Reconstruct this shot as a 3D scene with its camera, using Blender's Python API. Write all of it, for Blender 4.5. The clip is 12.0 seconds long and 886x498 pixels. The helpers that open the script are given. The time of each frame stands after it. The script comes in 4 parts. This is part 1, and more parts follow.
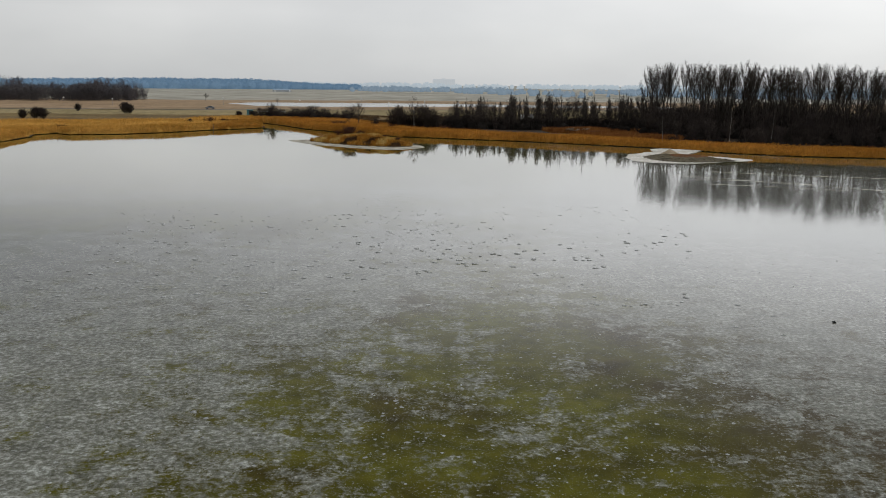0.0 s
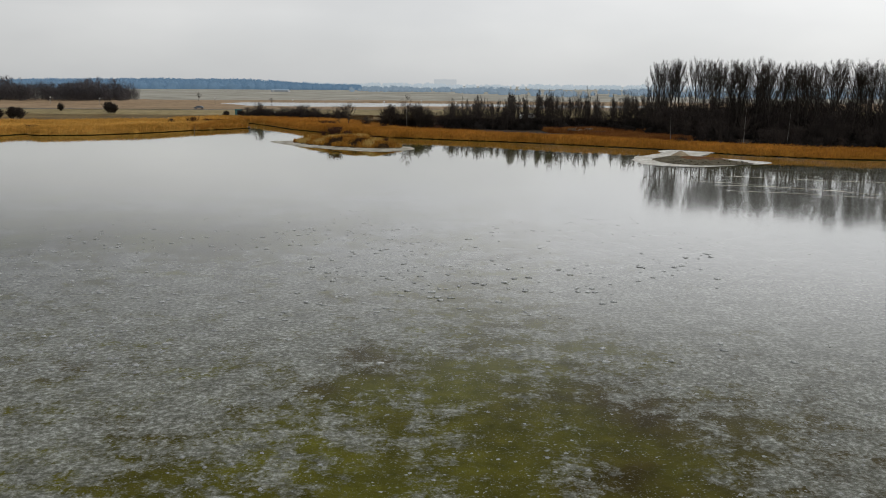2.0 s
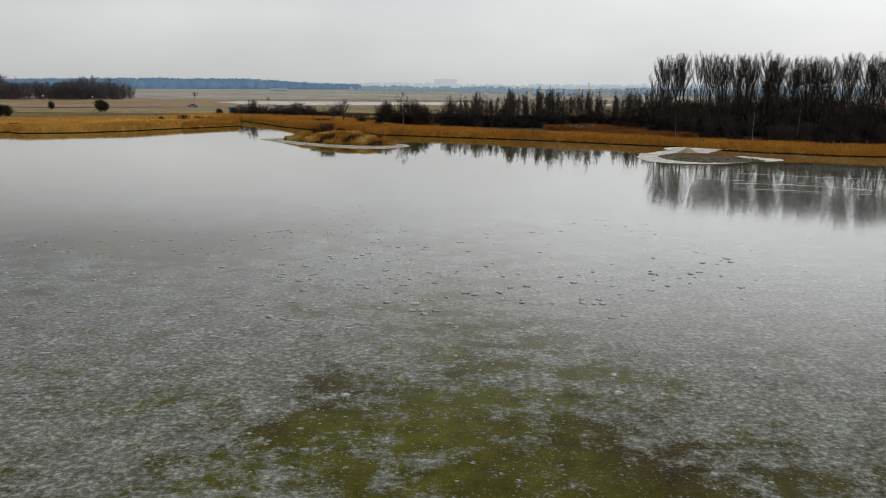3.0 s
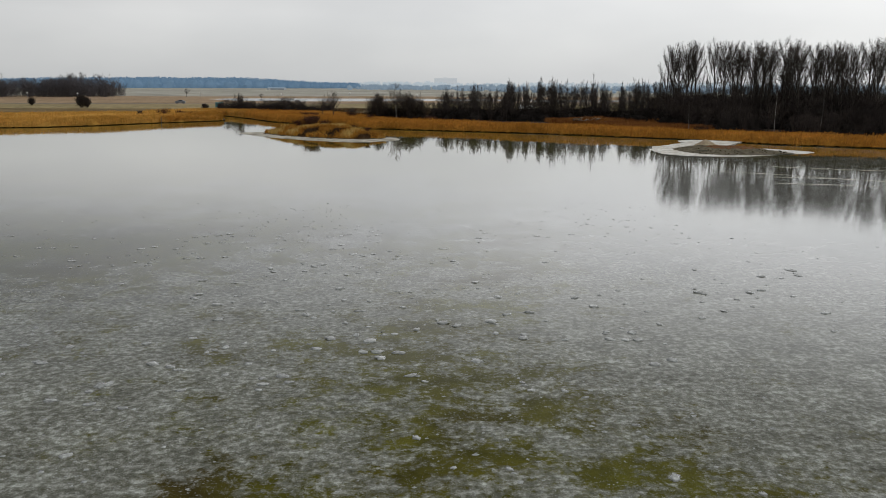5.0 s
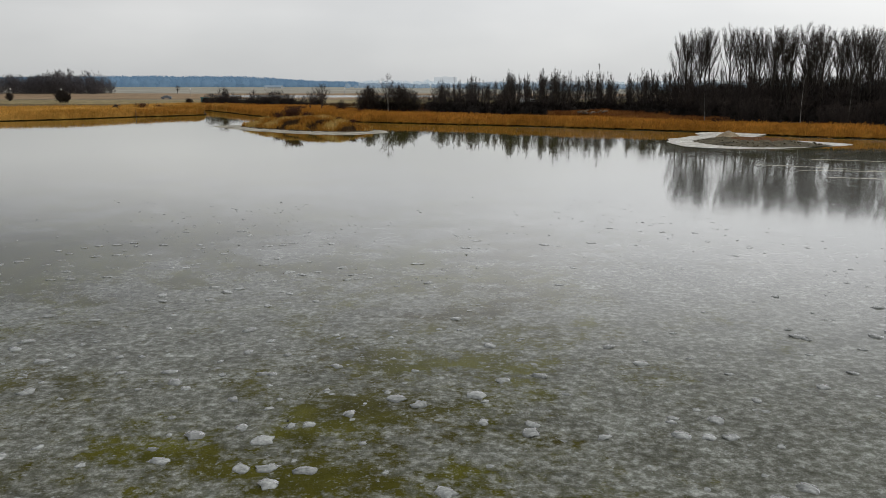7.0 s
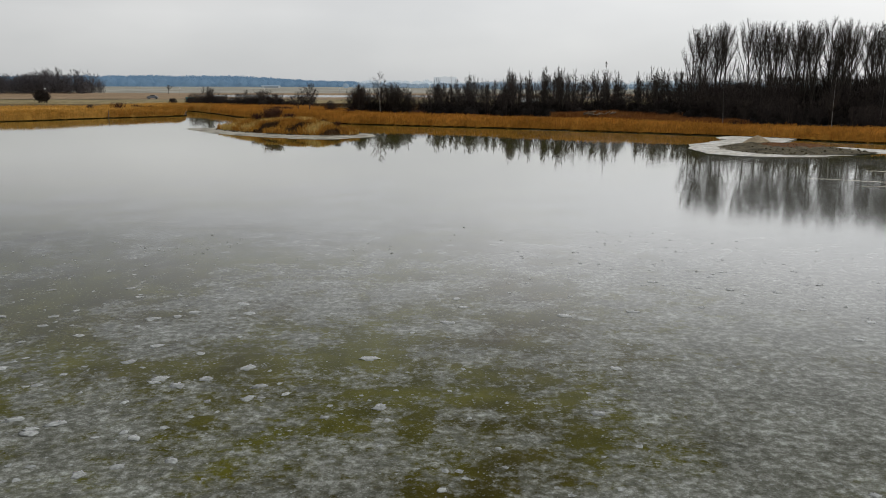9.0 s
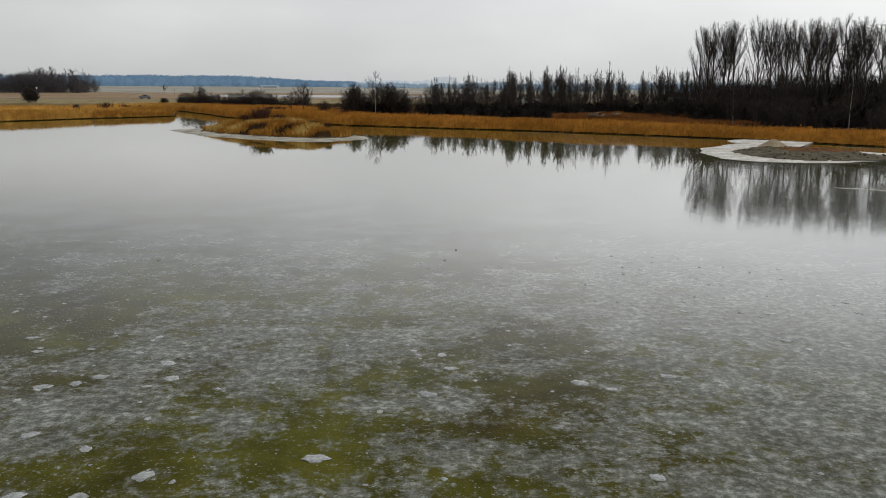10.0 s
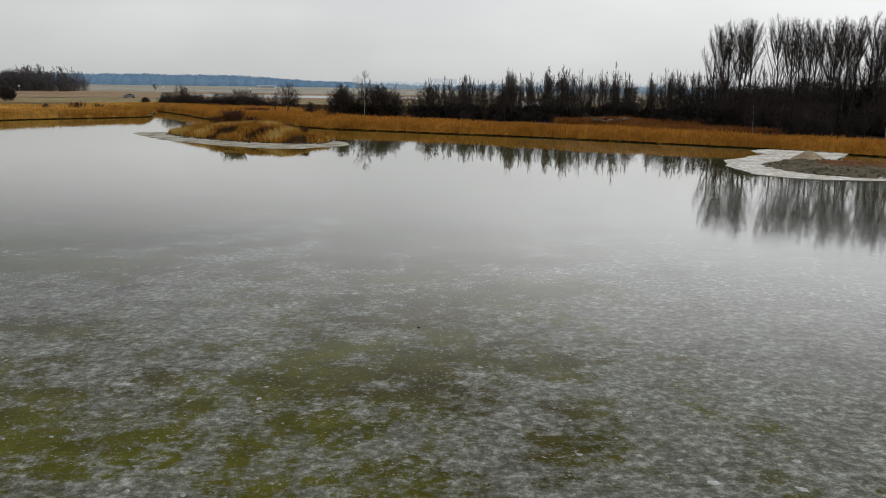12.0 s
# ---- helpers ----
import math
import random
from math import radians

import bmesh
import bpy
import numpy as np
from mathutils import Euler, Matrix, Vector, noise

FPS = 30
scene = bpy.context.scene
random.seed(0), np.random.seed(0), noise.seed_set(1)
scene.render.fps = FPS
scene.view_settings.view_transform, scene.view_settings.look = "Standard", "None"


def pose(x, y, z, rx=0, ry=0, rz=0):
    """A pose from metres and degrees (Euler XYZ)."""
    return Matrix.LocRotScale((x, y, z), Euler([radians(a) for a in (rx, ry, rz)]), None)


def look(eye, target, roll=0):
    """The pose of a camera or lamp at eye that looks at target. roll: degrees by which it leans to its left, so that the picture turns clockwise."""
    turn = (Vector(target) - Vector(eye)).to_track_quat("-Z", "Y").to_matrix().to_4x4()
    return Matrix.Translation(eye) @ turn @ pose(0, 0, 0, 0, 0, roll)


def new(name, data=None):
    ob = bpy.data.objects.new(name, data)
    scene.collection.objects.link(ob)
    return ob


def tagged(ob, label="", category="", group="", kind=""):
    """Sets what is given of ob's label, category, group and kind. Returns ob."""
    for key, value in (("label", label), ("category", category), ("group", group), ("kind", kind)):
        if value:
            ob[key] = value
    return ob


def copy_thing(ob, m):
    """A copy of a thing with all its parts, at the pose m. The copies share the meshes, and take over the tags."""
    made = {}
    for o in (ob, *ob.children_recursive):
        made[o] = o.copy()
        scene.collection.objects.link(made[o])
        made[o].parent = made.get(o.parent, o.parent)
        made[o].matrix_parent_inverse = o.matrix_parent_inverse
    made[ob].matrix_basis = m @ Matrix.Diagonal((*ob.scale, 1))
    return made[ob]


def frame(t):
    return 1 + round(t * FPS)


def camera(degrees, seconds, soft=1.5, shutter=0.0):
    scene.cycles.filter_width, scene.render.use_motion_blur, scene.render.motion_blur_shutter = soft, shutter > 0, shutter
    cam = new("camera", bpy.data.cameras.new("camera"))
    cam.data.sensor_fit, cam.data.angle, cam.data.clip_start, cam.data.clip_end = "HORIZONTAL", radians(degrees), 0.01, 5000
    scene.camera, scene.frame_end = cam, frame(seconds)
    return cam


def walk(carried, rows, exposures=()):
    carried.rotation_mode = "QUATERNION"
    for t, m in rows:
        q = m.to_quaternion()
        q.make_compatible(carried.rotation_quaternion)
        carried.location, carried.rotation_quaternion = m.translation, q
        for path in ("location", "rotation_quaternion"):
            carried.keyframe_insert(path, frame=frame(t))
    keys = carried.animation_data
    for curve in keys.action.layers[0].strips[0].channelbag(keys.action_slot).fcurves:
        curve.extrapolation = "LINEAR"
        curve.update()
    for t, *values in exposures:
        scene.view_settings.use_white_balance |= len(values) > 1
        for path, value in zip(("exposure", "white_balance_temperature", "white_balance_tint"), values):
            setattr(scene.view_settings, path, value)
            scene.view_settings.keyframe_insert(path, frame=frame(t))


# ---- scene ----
cam = camera(55.0, 12.0, soft=0.9)
PATH = [
    (0.0, (-0.041, 0.366, 13.741), (0.392, 98.521, -5.378), 0.487),
    (0.5, (0.536, 3.755, 13.653), (0.896, 101.915, -5.442), 0.486),
    (1.0, (1.083, 7.156, 13.458), (1.377, 105.319, -5.619), 0.476),
    (1.5, (1.614, 10.586, 13.253), (1.849, 108.752, -5.81), 0.456),
    (2.0, (2.122, 14.048, 12.939), (2.303, 112.216, -6.113), 0.43),
    (2.5, (2.589, 17.483, 12.454), (2.723, 115.653, -6.593), 0.399),
    (3.0, (3.009, 20.954, 11.899), (3.101, 119.123, -7.145), 0.363),
    (5.0, (4.344, 34.901, 9.734), (4.322, 133.067, -9.328), 0.213),
    (5.5, (4.668, 38.387, 9.189), (4.629, 136.551, -9.882), 0.181),
    (6.0, (4.954, 41.885, 8.635), (4.904, 140.048, -10.444), 0.155),
    (6.5, (5.236, 45.36, 8.094), (5.178, 143.522, -10.993), 0.134),
    (7.0, (5.511, 48.858, 7.714), (5.449, 147.018, -11.38), 0.123),
    (9.0, (6.417, 62.493, 7.513), (6.375, 160.653, -11.58), 0.189),
    (9.5, (6.658, 65.824, 7.469), (6.629, 163.987, -11.612), 0.242),
    (10.0, (6.918, 69.103, 7.428), (6.903, 167.27, -11.633), 0.312),
    (10.5, (7.194, 72.362, 7.39), (7.197, 170.534, -11.644), 0.4),
    (11.0, (7.514, 75.581, 7.357), (7.537, 173.76, -11.64), 0.51),
    (11.5, (7.851, 78.742, 7.341), (7.897, 176.93, -11.608), 0.641),
    (12.0, (8.203, 81.882, 7.322), (8.272, 180.082, -11.568), 0.796),
]
walk(cam, [(t, look(eye, target, roll)) for t, eye, target, roll in PATH])

# ---- world, light ----
world = bpy.data.worlds.new("overcast_sky")
scene.world = world
world.use_nodes = True
wn, wl = world.node_tree.nodes, world.node_tree.links
background = wn["Background"]
SUN_ELEVATION, SUN_TURN = radians(50), radians(40)
sky = wn.new("ShaderNodeTexSky")
sky.sky_type, sky.sun_disc = "NISHITA", False
sky.sun_elevation, sky.sun_rotation = SUN_ELEVATION, SUN_TURN
sky_low = wn.new("ShaderNodeMix")
sky_low.data_type, sky_low.blend_type = "RGBA", "MULTIPLY"
sky_low.inputs["Factor"].default_value = 1.0
wl.new(sky.outputs["Color"], sky_low.inputs["A"])
sky_low.inputs["B"].default_value = (0.09, 0.09, 0.09, 1)
toward = wn.new("ShaderNodeTexCoord")
axes = wn.new("ShaderNodeSeparateXYZ")
wl.new(toward.outputs["Generated"], axes.inputs["Vector"])
lift = wn.new("ShaderNodeValToRGB")
wl.new(axes.outputs["Z"], lift.inputs["Fac"])
ramp = lift.color_ramp
ramp.elements[0].position, ramp.elements[0].color = 0.0, (0.645, 0.665, 0.68, 1)
ramp.elements[1].position, ramp.elements[1].color = 0.10, (0.865, 0.865, 0.865, 1)
e = ramp.elements.new(0.5)
e.color = (0.74, 0.75, 0.77, 1)
e = ramp.elements.new(1.0)
e.color = (0.66, 0.675, 0.70, 1)
spread = wn.new("ShaderNodeMapping")
spread.inputs["Scale"].default_value = (1.0, 1.0, 2.6)
wl.new(toward.outputs["Generated"], spread.inputs["Vector"])
cloud = wn.new("ShaderNodeTexNoise")
cloud.inputs["Scale"].default_value, cloud.inputs["Detail"].default_value = 2.6, 5.0
wl.new(spread.outputs["Vector"], cloud.inputs["Vector"])
tone = wn.new("ShaderNodeValToRGB")
wl.new(cloud.outputs["Fac"], tone.inputs["Fac"])
tone.color_ramp.elements[0].position, tone.color_ramp.elements[0].color = 0.30, (0.90, 0.905, 0.915, 1)
tone.color_ramp.elements[1].position, tone.color_ramp.elements[1].color = 0.70, (1.10, 1.095, 1.09, 1)
cover = wn.new("ShaderNodeMix")
cover.data_type, cover.blend_type = "RGBA", "MULTIPLY"
cover.inputs["Factor"].default_value = 1.0
wl.new(lift.outputs["Color"], cover.inputs["A"])
wl.new(tone.outputs["Color"], cover.inputs["B"])
# the cloud is brighter on the side where the sun stands behind it
side = wn.new("ShaderNodeVectorMath")
side.operation = "DOT_PRODUCT"
side.inputs[1].default_value = (0.88, 0.36, 0.30)
wl.new(toward.outputs["Generated"], side.inputs[0])
glow = wn.new("ShaderNodeMapRange")
glow.inputs["From Min"].default_value, glow.inputs["From Max"].default_value = -0.6, 0.9
glow.inputs["To Min"].default_value, glow.inputs["To Max"].default_value = 0.57, 1.10
wl.new(side.outputs["Value"], glow.inputs["Value"])
sided = wn.new("ShaderNodeMix")
sided.data_type, sided.blend_type = "RGBA", "MULTIPLY"
sided.inputs["Factor"].default_value = 1.0
wl.new(cover.outputs["Result"], sided.inputs["A"])
wl.new(glow.outputs["Result"], sided.inputs["B"])
# also an added dark patch, out of view, that dims the lake's left-hand reflections
west = wn.new("ShaderNodeVectorMath")
west.operation = "DOT_PRODUCT"
west.inputs[1].default_value = (-0.85, 0.45, 0.28)
wl.new(toward.outputs["Generated"], west.inputs[0])
bank = wn.new("ShaderNodeMapRange")
bank.inputs["From Min"].default_value, bank.inputs["From Max"].default_value = 0.38, 0.90
bank.inputs["To Min"].default_value, bank.inputs["To Max"].default_value = 0.0, 0.72
wl.new(west.outputs["Value"], bank.inputs["Value"])
above = wn.new("ShaderNodeMapRange")
above.inputs["From Min"].default_value, above.inputs["From Max"].default_value = 0.075, 0.17
wl.new(axes.outputs["Z"], above.inputs["Value"])
west_dimming = wn.new("ShaderNodeMath")
west_dimming.operation = "MULTIPLY"
wl.new(bank.outputs["Result"], west_dimming.inputs[0])
wl.new(above.outputs["Result"], west_dimming.inputs[1])
west_dimmed = wn.new("ShaderNodeMix")
west_dimmed.data_type, west_dimmed.blend_type = "RGBA", "MULTIPLY"
wl.new(west_dimming.outputs["Value"], west_dimmed.inputs["Factor"])
wl.new(sided.outputs["Result"], west_dimmed.inputs["A"])
west_dimmed.inputs["B"].default_value = (0.10, 0.10, 0.11, 1)
veil = wn.new("ShaderNodeMix")
veil.data_type = "RGBA"
veil.inputs["Factor"].default_value = 0.92
wl.new(sky_low.outputs["Result"], veil.inputs["A"])
wl.new(west_dimmed.outputs["Result"], veil.inputs["B"])
wl.new(veil.outputs["Result"], background.inputs["Color"])
background.inputs["Strength"].default_value = 1.0

sun = new("sun", bpy.data.lights.new("sun", "SUN"))
sun.data.energy, sun.data.angle, sun.data.color = 0.6, radians(35), (1.0, 0.97, 0.92)
sun.matrix_world = look((0, 0, 0), (-0.41, -0.49, -0.766))


# ---- materials ----
def material(name, rough=0.8, specular=0.3):
    m = bpy.data.materials.new(name)
    m.use_nodes = True
    shader = m.node_tree.nodes["Principled BSDF"]
    shader.inputs["Roughness"].default_value = rough
    shader.inputs["Specular IOR Level"].default_value = specular
    return m, m.node_tree.nodes, m.node_tree.links, shader


def noise_of(m, scale, detail=5.0, rough=0.55, where="world", stretch=(1, 1, 1)):
    """A noise over world metres ("world") or the thing's own metres ("own")."""
    n, l = m.node_tree.nodes, m.node_tree.links
    if where == "world":
        src = n.new("ShaderNodeNewGeometry").outputs["Position"]
    else:
        src = n.new("ShaderNodeTexCoord").outputs["Object"]
    mp = n.new("ShaderNodeMapping")
    mp.inputs["Scale"].default_value = stretch
    l.new(src, mp.inputs["Vector"])
    t = n.new("ShaderNodeTexNoise")
    t.inputs["Scale"].default_value, t.inputs["Detail"].default_value, t.inputs["Roughness"].default_value = scale, detail, rough
    l.new(mp.outputs["Vector"], t.inputs["Vector"])
    return t.outputs["Fac"]


def stops(m, fac, *colours):
    """A ramp through (position, (r, g, b)) stops."""
    n, l = m.node_tree.nodes, m.node_tree.links
    r = n.new("ShaderNodeValToRGB")
    l.new(fac, r.inputs["Fac"])
    c = r.color_ramp
    c.elements[0].position, c.elements[0].color = colours[0][0], (*colours[0][1], 1)
    c.elements[1].position, c.elements[1].color = colours[-1][0], (*colours[-1][1], 1)
    for p, rgb in colours[1:-1]:
        c.elements.new(p).color = (*rgb, 1)
    return r.outputs["Color"]


def blend(m, a, b, fac, how="MIX"):
    n, l = m.node_tree.nodes, m.node_tree.links
    x = n.new("ShaderNodeMix")
    x.data_type, x.blend_type = "RGBA", how
    for key, v in (("Factor", fac), ("A", a), ("B", b)):
        if isinstance(v, bpy.types.NodeSocket):
            l.new(v, x.inputs[key])
        elif key == "Factor":
            x.inputs[key].default_value = v
        else:
            x.inputs[key].default_value = (*v, 1)
    return x.outputs["Result"]


def sums(m, op, a, b):
    n, l = m.node_tree.nodes, m.node_tree.links
    x = n.new("ShaderNodeMath")
    x.operation, x.use_clamp = op, False
    for k, v in enumerate((a, b)):
        if isinstance(v, bpy.types.NodeSocket):
            l.new(v, x.inputs[k])
        else:
            x.inputs[k].default_value = v
    return x.outputs["Value"]


def bump(m, shader, height, strength, distance):
    b = m.node_tree.nodes.new("ShaderNodeBump")
    b.inputs["Strength"].default_value, b.inputs["Distance"].default_value = strength, distance
    m.node_tree.links.new(height, b.inputs["Height"])
    m.node_tree.links.new(b.outputs["Normal"], shader.inputs["Normal"])


def simple(name, dark, pale, scale, rough=0.85, where="world", detail=5.0, fine=None, relief=0.0, specular=0.25, each=None):
    """A surface mottled between two colours, with finer grain, relief and a spread from piece to piece."""
    m, n, l, s = material(name, rough, specular)
    f = noise_of(m, scale, detail, 0.6, where)
    c = stops(m, f, (0.32, dark), (0.68, pale))
    if fine:
        g = noise_of(m, fine, 4.0, 0.6, where)
        c = blend(m, c, stops(m, g, (0.3, (0.62, 0.62, 0.62)), (0.7, (1.3, 1.3, 1.3))), 1.0, "MULTIPLY")
        if relief:
            bump(m, s, g, 0.6, relief)
    if each:
        if each == "island":
            r = n.new("ShaderNodeNewGeometry").outputs["Random Per Island"]
        else:
            r = n.new("ShaderNodeObjectInfo").outputs["Random"]
        c = blend(m, c, stops(m, r, (0.0, (0.78, 0.78, 0.78)), (1.0, (1.22, 1.22, 1.22))), 1.0, "MULTIPLY")
    l.new(c, s.inputs["Base Color"])
    return m


def wet_gloss(m, shader, rough, normal=None):
    """Lays a wet mirror over a matt shader: little of it seen from above, nearly all of it at a glance."""
    n, l = m.node_tree.nodes, m.node_tree.links
    f = n.new("ShaderNodeFresnel")
    f.inputs["IOR"].default_value = 1.31
    gloss = n.new("ShaderNodeBsdfGlossy")
    gloss.inputs["Color"].default_value = (1, 1, 1, 1)
    l.new(rough, gloss.inputs["Roughness"])
    if normal is not None:
        l.new(normal, gloss.inputs["Normal"])
    share = stops(m, f.outputs["Fac"], *[(p, (g, g, g)) for p, g in GLOSS])
    both = n.new("ShaderNodeMixShader")
    l.new(share, both.inputs["Fac"])
    l.new(shader.outputs["BSDF"], both.inputs[1])
    l.new(gloss.outputs["BSDF"], both.inputs[2])
    l.new(both.outputs["Shader"], n["Material Output"].inputs["Surface"])


GLOSS = ((0.06, 0.0), (0.10, 0.012), (0.135, 0.05), (0.18, 0.15), (0.24, 0.31), (0.31, 0.49), (0.38, 0.60), (0.47, 0.67), (0.62, 0.72), (1.0, 0.83))


def relief_normal(m, height, strength, distance):
    b = m.node_tree.nodes.new("ShaderNodeBump")
    b.inputs["Strength"].default_value, b.inputs["Distance"].default_value = strength, distance
    m.node_tree.links.new(height, b.inputs["Height"])
    return b.outputs["Normal"]


def ice_material():
    m, n, l, s = material("lake_ice", 0.6, 0.0)
    xyz = n.new("ShaderNodeSeparateXYZ")
    l.new(n.new("ShaderNodeNewGeometry").outputs["Position"], xyz.inputs["Vector"])
    x, y = xyz.outputs["X"], xyz.outputs["Y"]

    def grey(fac, *pairs):
        return stops(m, fac, *[(p, (g, g, g)) for p, g in pairs])

    def centred(fac, weight):
        return sums(m, "MULTIPLY", sums(m, "SUBTRACT", fac, 0.5), weight)

    # the lake bed seen through clear ice: soft patches of olive algae and brown mud
    bed = stops(m, noise_of(m, 0.16, 4, 0.55), (0.32, (0.060, 0.047, 0.010)), (0.44, (0.082, 0.076, 0.011)), (0.62, (0.112, 0.110, 0.015)))
    bed = blend(m, bed, stops(m, noise_of(m, 0.75, 4, 0.6), (0.32, (0.66, 0.66, 0.62)), (0.50, (1.0, 1.0, 1.0)), (0.70, (1.38, 1.36, 1.2))), 1.0, "MULTIPLY")
    muddy = sums(m, "MULTIPLY", grey(sums(m, "ADD", sums(m, "MULTIPLY", x, 0.02), centred(noise_of(m, 0.09, 3), 0.5)), (0.14, 0), (0.34, 1)), grey(sums(m, "MULTIPLY", y, 0.01), (0.40, 1), (0.68, 0)))
    bed = blend(m, bed, (0.062, 0.044, 0.024), sums(m, "MULTIPLY", muddy, 0.8))
    # frost: thin along a winding lane near the camera's path, thick on both sides of it and across the middle of the
    # lake
    wide, mid, clump, fine = noise_of(m, 0.085, 4, 0.6), noise_of(m, 0.36, 5, 0.62), noise_of(m, 1.3, 8, 0.72), noise_of(m, 4.8, 6, 0.75)
    noises = sums(m, "ADD", sums(m, "ADD", centred(wide, 1.1), centred(mid, 1.6)), sums(m, "ADD", centred(clump, 1.5), centred(fine, 1.1)))
    middle = sums(m, "ADD", sums(m, "MULTIPLY", grey(sums(m, "MULTIPLY", y, 0.01), (0.30, 0.6), (0.50, 0.46), (0.66, 0.60), (0.85, 0.72), (1.0, 0.88)), 10.0), centred(noise_of(m, 0.05, 2), 4.0))
    aside = sums(m, "ABSOLUTE", sums(m, "SUBTRACT", x, middle), 0.0)
    half = sums(m, "MULTIPLY", grey(sums(m, "MULTIPLY", y, 0.01), (0.28, 1.0), (0.52, 0.54), (0.66, 0.36), (0.80, 0.40), (1.0, 0.43)), 12.0)
    lane = grey(sums(m, "MULTIPLY", sums(m, "DIVIDE", aside, half), 0.4), (0.22, 0), (0.72, 1))
    early = grey(sums(m, "MULTIPLY", y, 0.01), (0.72, 0), (0.82, 1), (0.96, 1), (1.06, 0.2))
    shade = grey(sums(m, "ADD", sums(m, "MULTIPLY", x, 0.02), 0.5), (0.36, 1), (0.62, 0))
    lane = sums(m, "MULTIPLY", lane, sums(m, "SUBTRACT", 1.0, sums(m, "MULTIPLY", sums(m, "MULTIPLY", early, shade), 0.65)))
    across = grey(sums(m, "MULTIPLY", y, 0.01), (0.44, 0), (0.58, 1), (0.74, 0.8), (0.84, 0.1))
    beyond = grey(sums(m, "MULTIPLY", y, 0.005), (0.54, 0), (0.80, 1))
    amount = sums(m, "ADD", sums(m, "ADD", noises, sums(m, "MULTIPLY", lane, 0.34)), sums(m, "SUBTRACT", sums(m, "MULTIPLY", across, 0.15), sums(m, "ADD", sums(m, "MULTIPLY", beyond, 0.62), 0.115)))
    east = grey(sums(m, "ADD", sums(m, "MULTIPLY", x, 0.01), 0.5), (0.36, 0), (0.72, 1))
    late = grey(sums(m, "MULTIPLY", y, 0.01), (0.5, 0), (0.8, 1))
    amount = sums(m, "ADD", amount, sums(m, "MULTIPLY", sums(m, "MULTIPLY", sums(m, "SUBTRACT", east, 0.42), late), 0.50))
    frost = grey(sums(m, "ADD", sums(m, "MULTIPLY", amount, 0.5), 0.5), (0.455, 0.02), (0.50, 0.30), (0.545, 0.68), (0.64, 0.97))
    white = stops(m, noise_of(m, 3.6, 8, 0.75), (0.345, (0.10, 0.102, 0.074)), (0.49, (0.207, 0.210, 0.176)), (0.63, (0.48, 0.49, 0.44)))
    white = blend(m, white, stops(m, noise_of(m, 0.6, 5, 0.7), (0.34, (0.66, 0.66, 0.64)), (0.52, (1.0, 1.0, 1.0)), (0.68, (1.35, 1.37, 1.40))), 1.0, "MULTIPLY")
    # thin wind-drawn streaks of rime on the clear ice further out
    streak = sums(m, "MULTIPLY", grey(noise_of(m, 1.0, 6, 0.7, stretch=(0.16, 1.1, 1)), (0.56, 0), (0.70, 0.75)), grey(noise_of(m, 0.05, 3), (0.42, 0.12), (0.62, 1)))
    streak = sums(m, "MULTIPLY", streak, grey(sums(m, "MULTIPLY", y, 0.005), (0.46, 0), (0.56, 1), (0.74, 0.8), (0.88, 0.1)))
    frost = sums(m, "MAXIMUM", frost, streak)
    ground = blend(m, bed, white, frost)
    # white grains of slush, gathered where the frost is
    grain = noise_of(m, 7.5, 3, 0.6)
    ground = blend(m, ground, (0.46, 0.48, 0.47), sums(m, "MULTIPLY", sums(m, "MULTIPLY", grey(grain, (0.60, 0), (0.67, 0.75)), grey(noise_of(m, 0.9, 4, 0.6), (0.42, 0.1), (0.58, 1))), grey(beyond, (0.1, 1), (0.7, 0.1))))
    speck = noise_of(m, 18.0, 2, 0.6)
    ground = blend(m, ground, (0.52, 0.54, 0.52), sums(m, "MULTIPLY", grey(speck, (0.66, 0), (0.72, 0.55)), grey(beyond, (0.1, 1), (0.7, 0.1))))
    l.new(ground, s.inputs["Base Color"])
    rough = sums(m, "MAXIMUM", grey(frost, (0.0, 0.012), (1.0, 0.07)), grey(sums(m, "MULTIPLY", y, 0.005), (0.76, 0.012), (1.0, 0.04)))
    height = sums(m, "ADD", clump, sums(m, "ADD", sums(m, "MULTIPLY", fine, 0.4), sums(m, "MULTIPLY", grain, 0.3)))
    l.new(relief_normal(m, height, 1.0, 0.15), s.inputs["Normal"])
    wet_gloss(m, s, rough, relief_normal(m, noise_of(m, 0.6, 3, 0.5), 0.04, 0.025))
    return m


def lump_material(name, dark, pale):
    m = simple(name, dark, pale, 4.0, 0.7, fine=14, relief=0.03, each="object", specular=0.2)
    rough = m.node_tree.nodes.new("ShaderNodeValue")
    rough.outputs[0].default_value = 0.22
    wet_gloss(m, m.node_tree.nodes["Principled BSDF"], rough.outputs[0])
    return m


ICE = ice_material()
POND = simple("pond_water", (0.05, 0.05, 0.045), (0.07, 0.07, 0.06), 0.1, 0.12, specular=0.5)
DIRTY_RIM = simple("dirty_rim_ice", (0.17, 0.145, 0.09), (0.62, 0.58, 0.48), 0.45, 0.6, fine=2.2, relief=0.03)
RIM_ICE = simple("rim_ice", (0.44, 0.40, 0.31), (0.84, 0.82, 0.76), 0.4, 0.6, fine=2.2, relief=0.03)
LUMP = lump_material("lump_ice", (0.28, 0.288, 0.27), (0.50, 0.51, 0.485))
CRUMB = lump_material("crumb_ice", (0.24, 0.25, 0.235), (0.42, 0.43, 0.41))
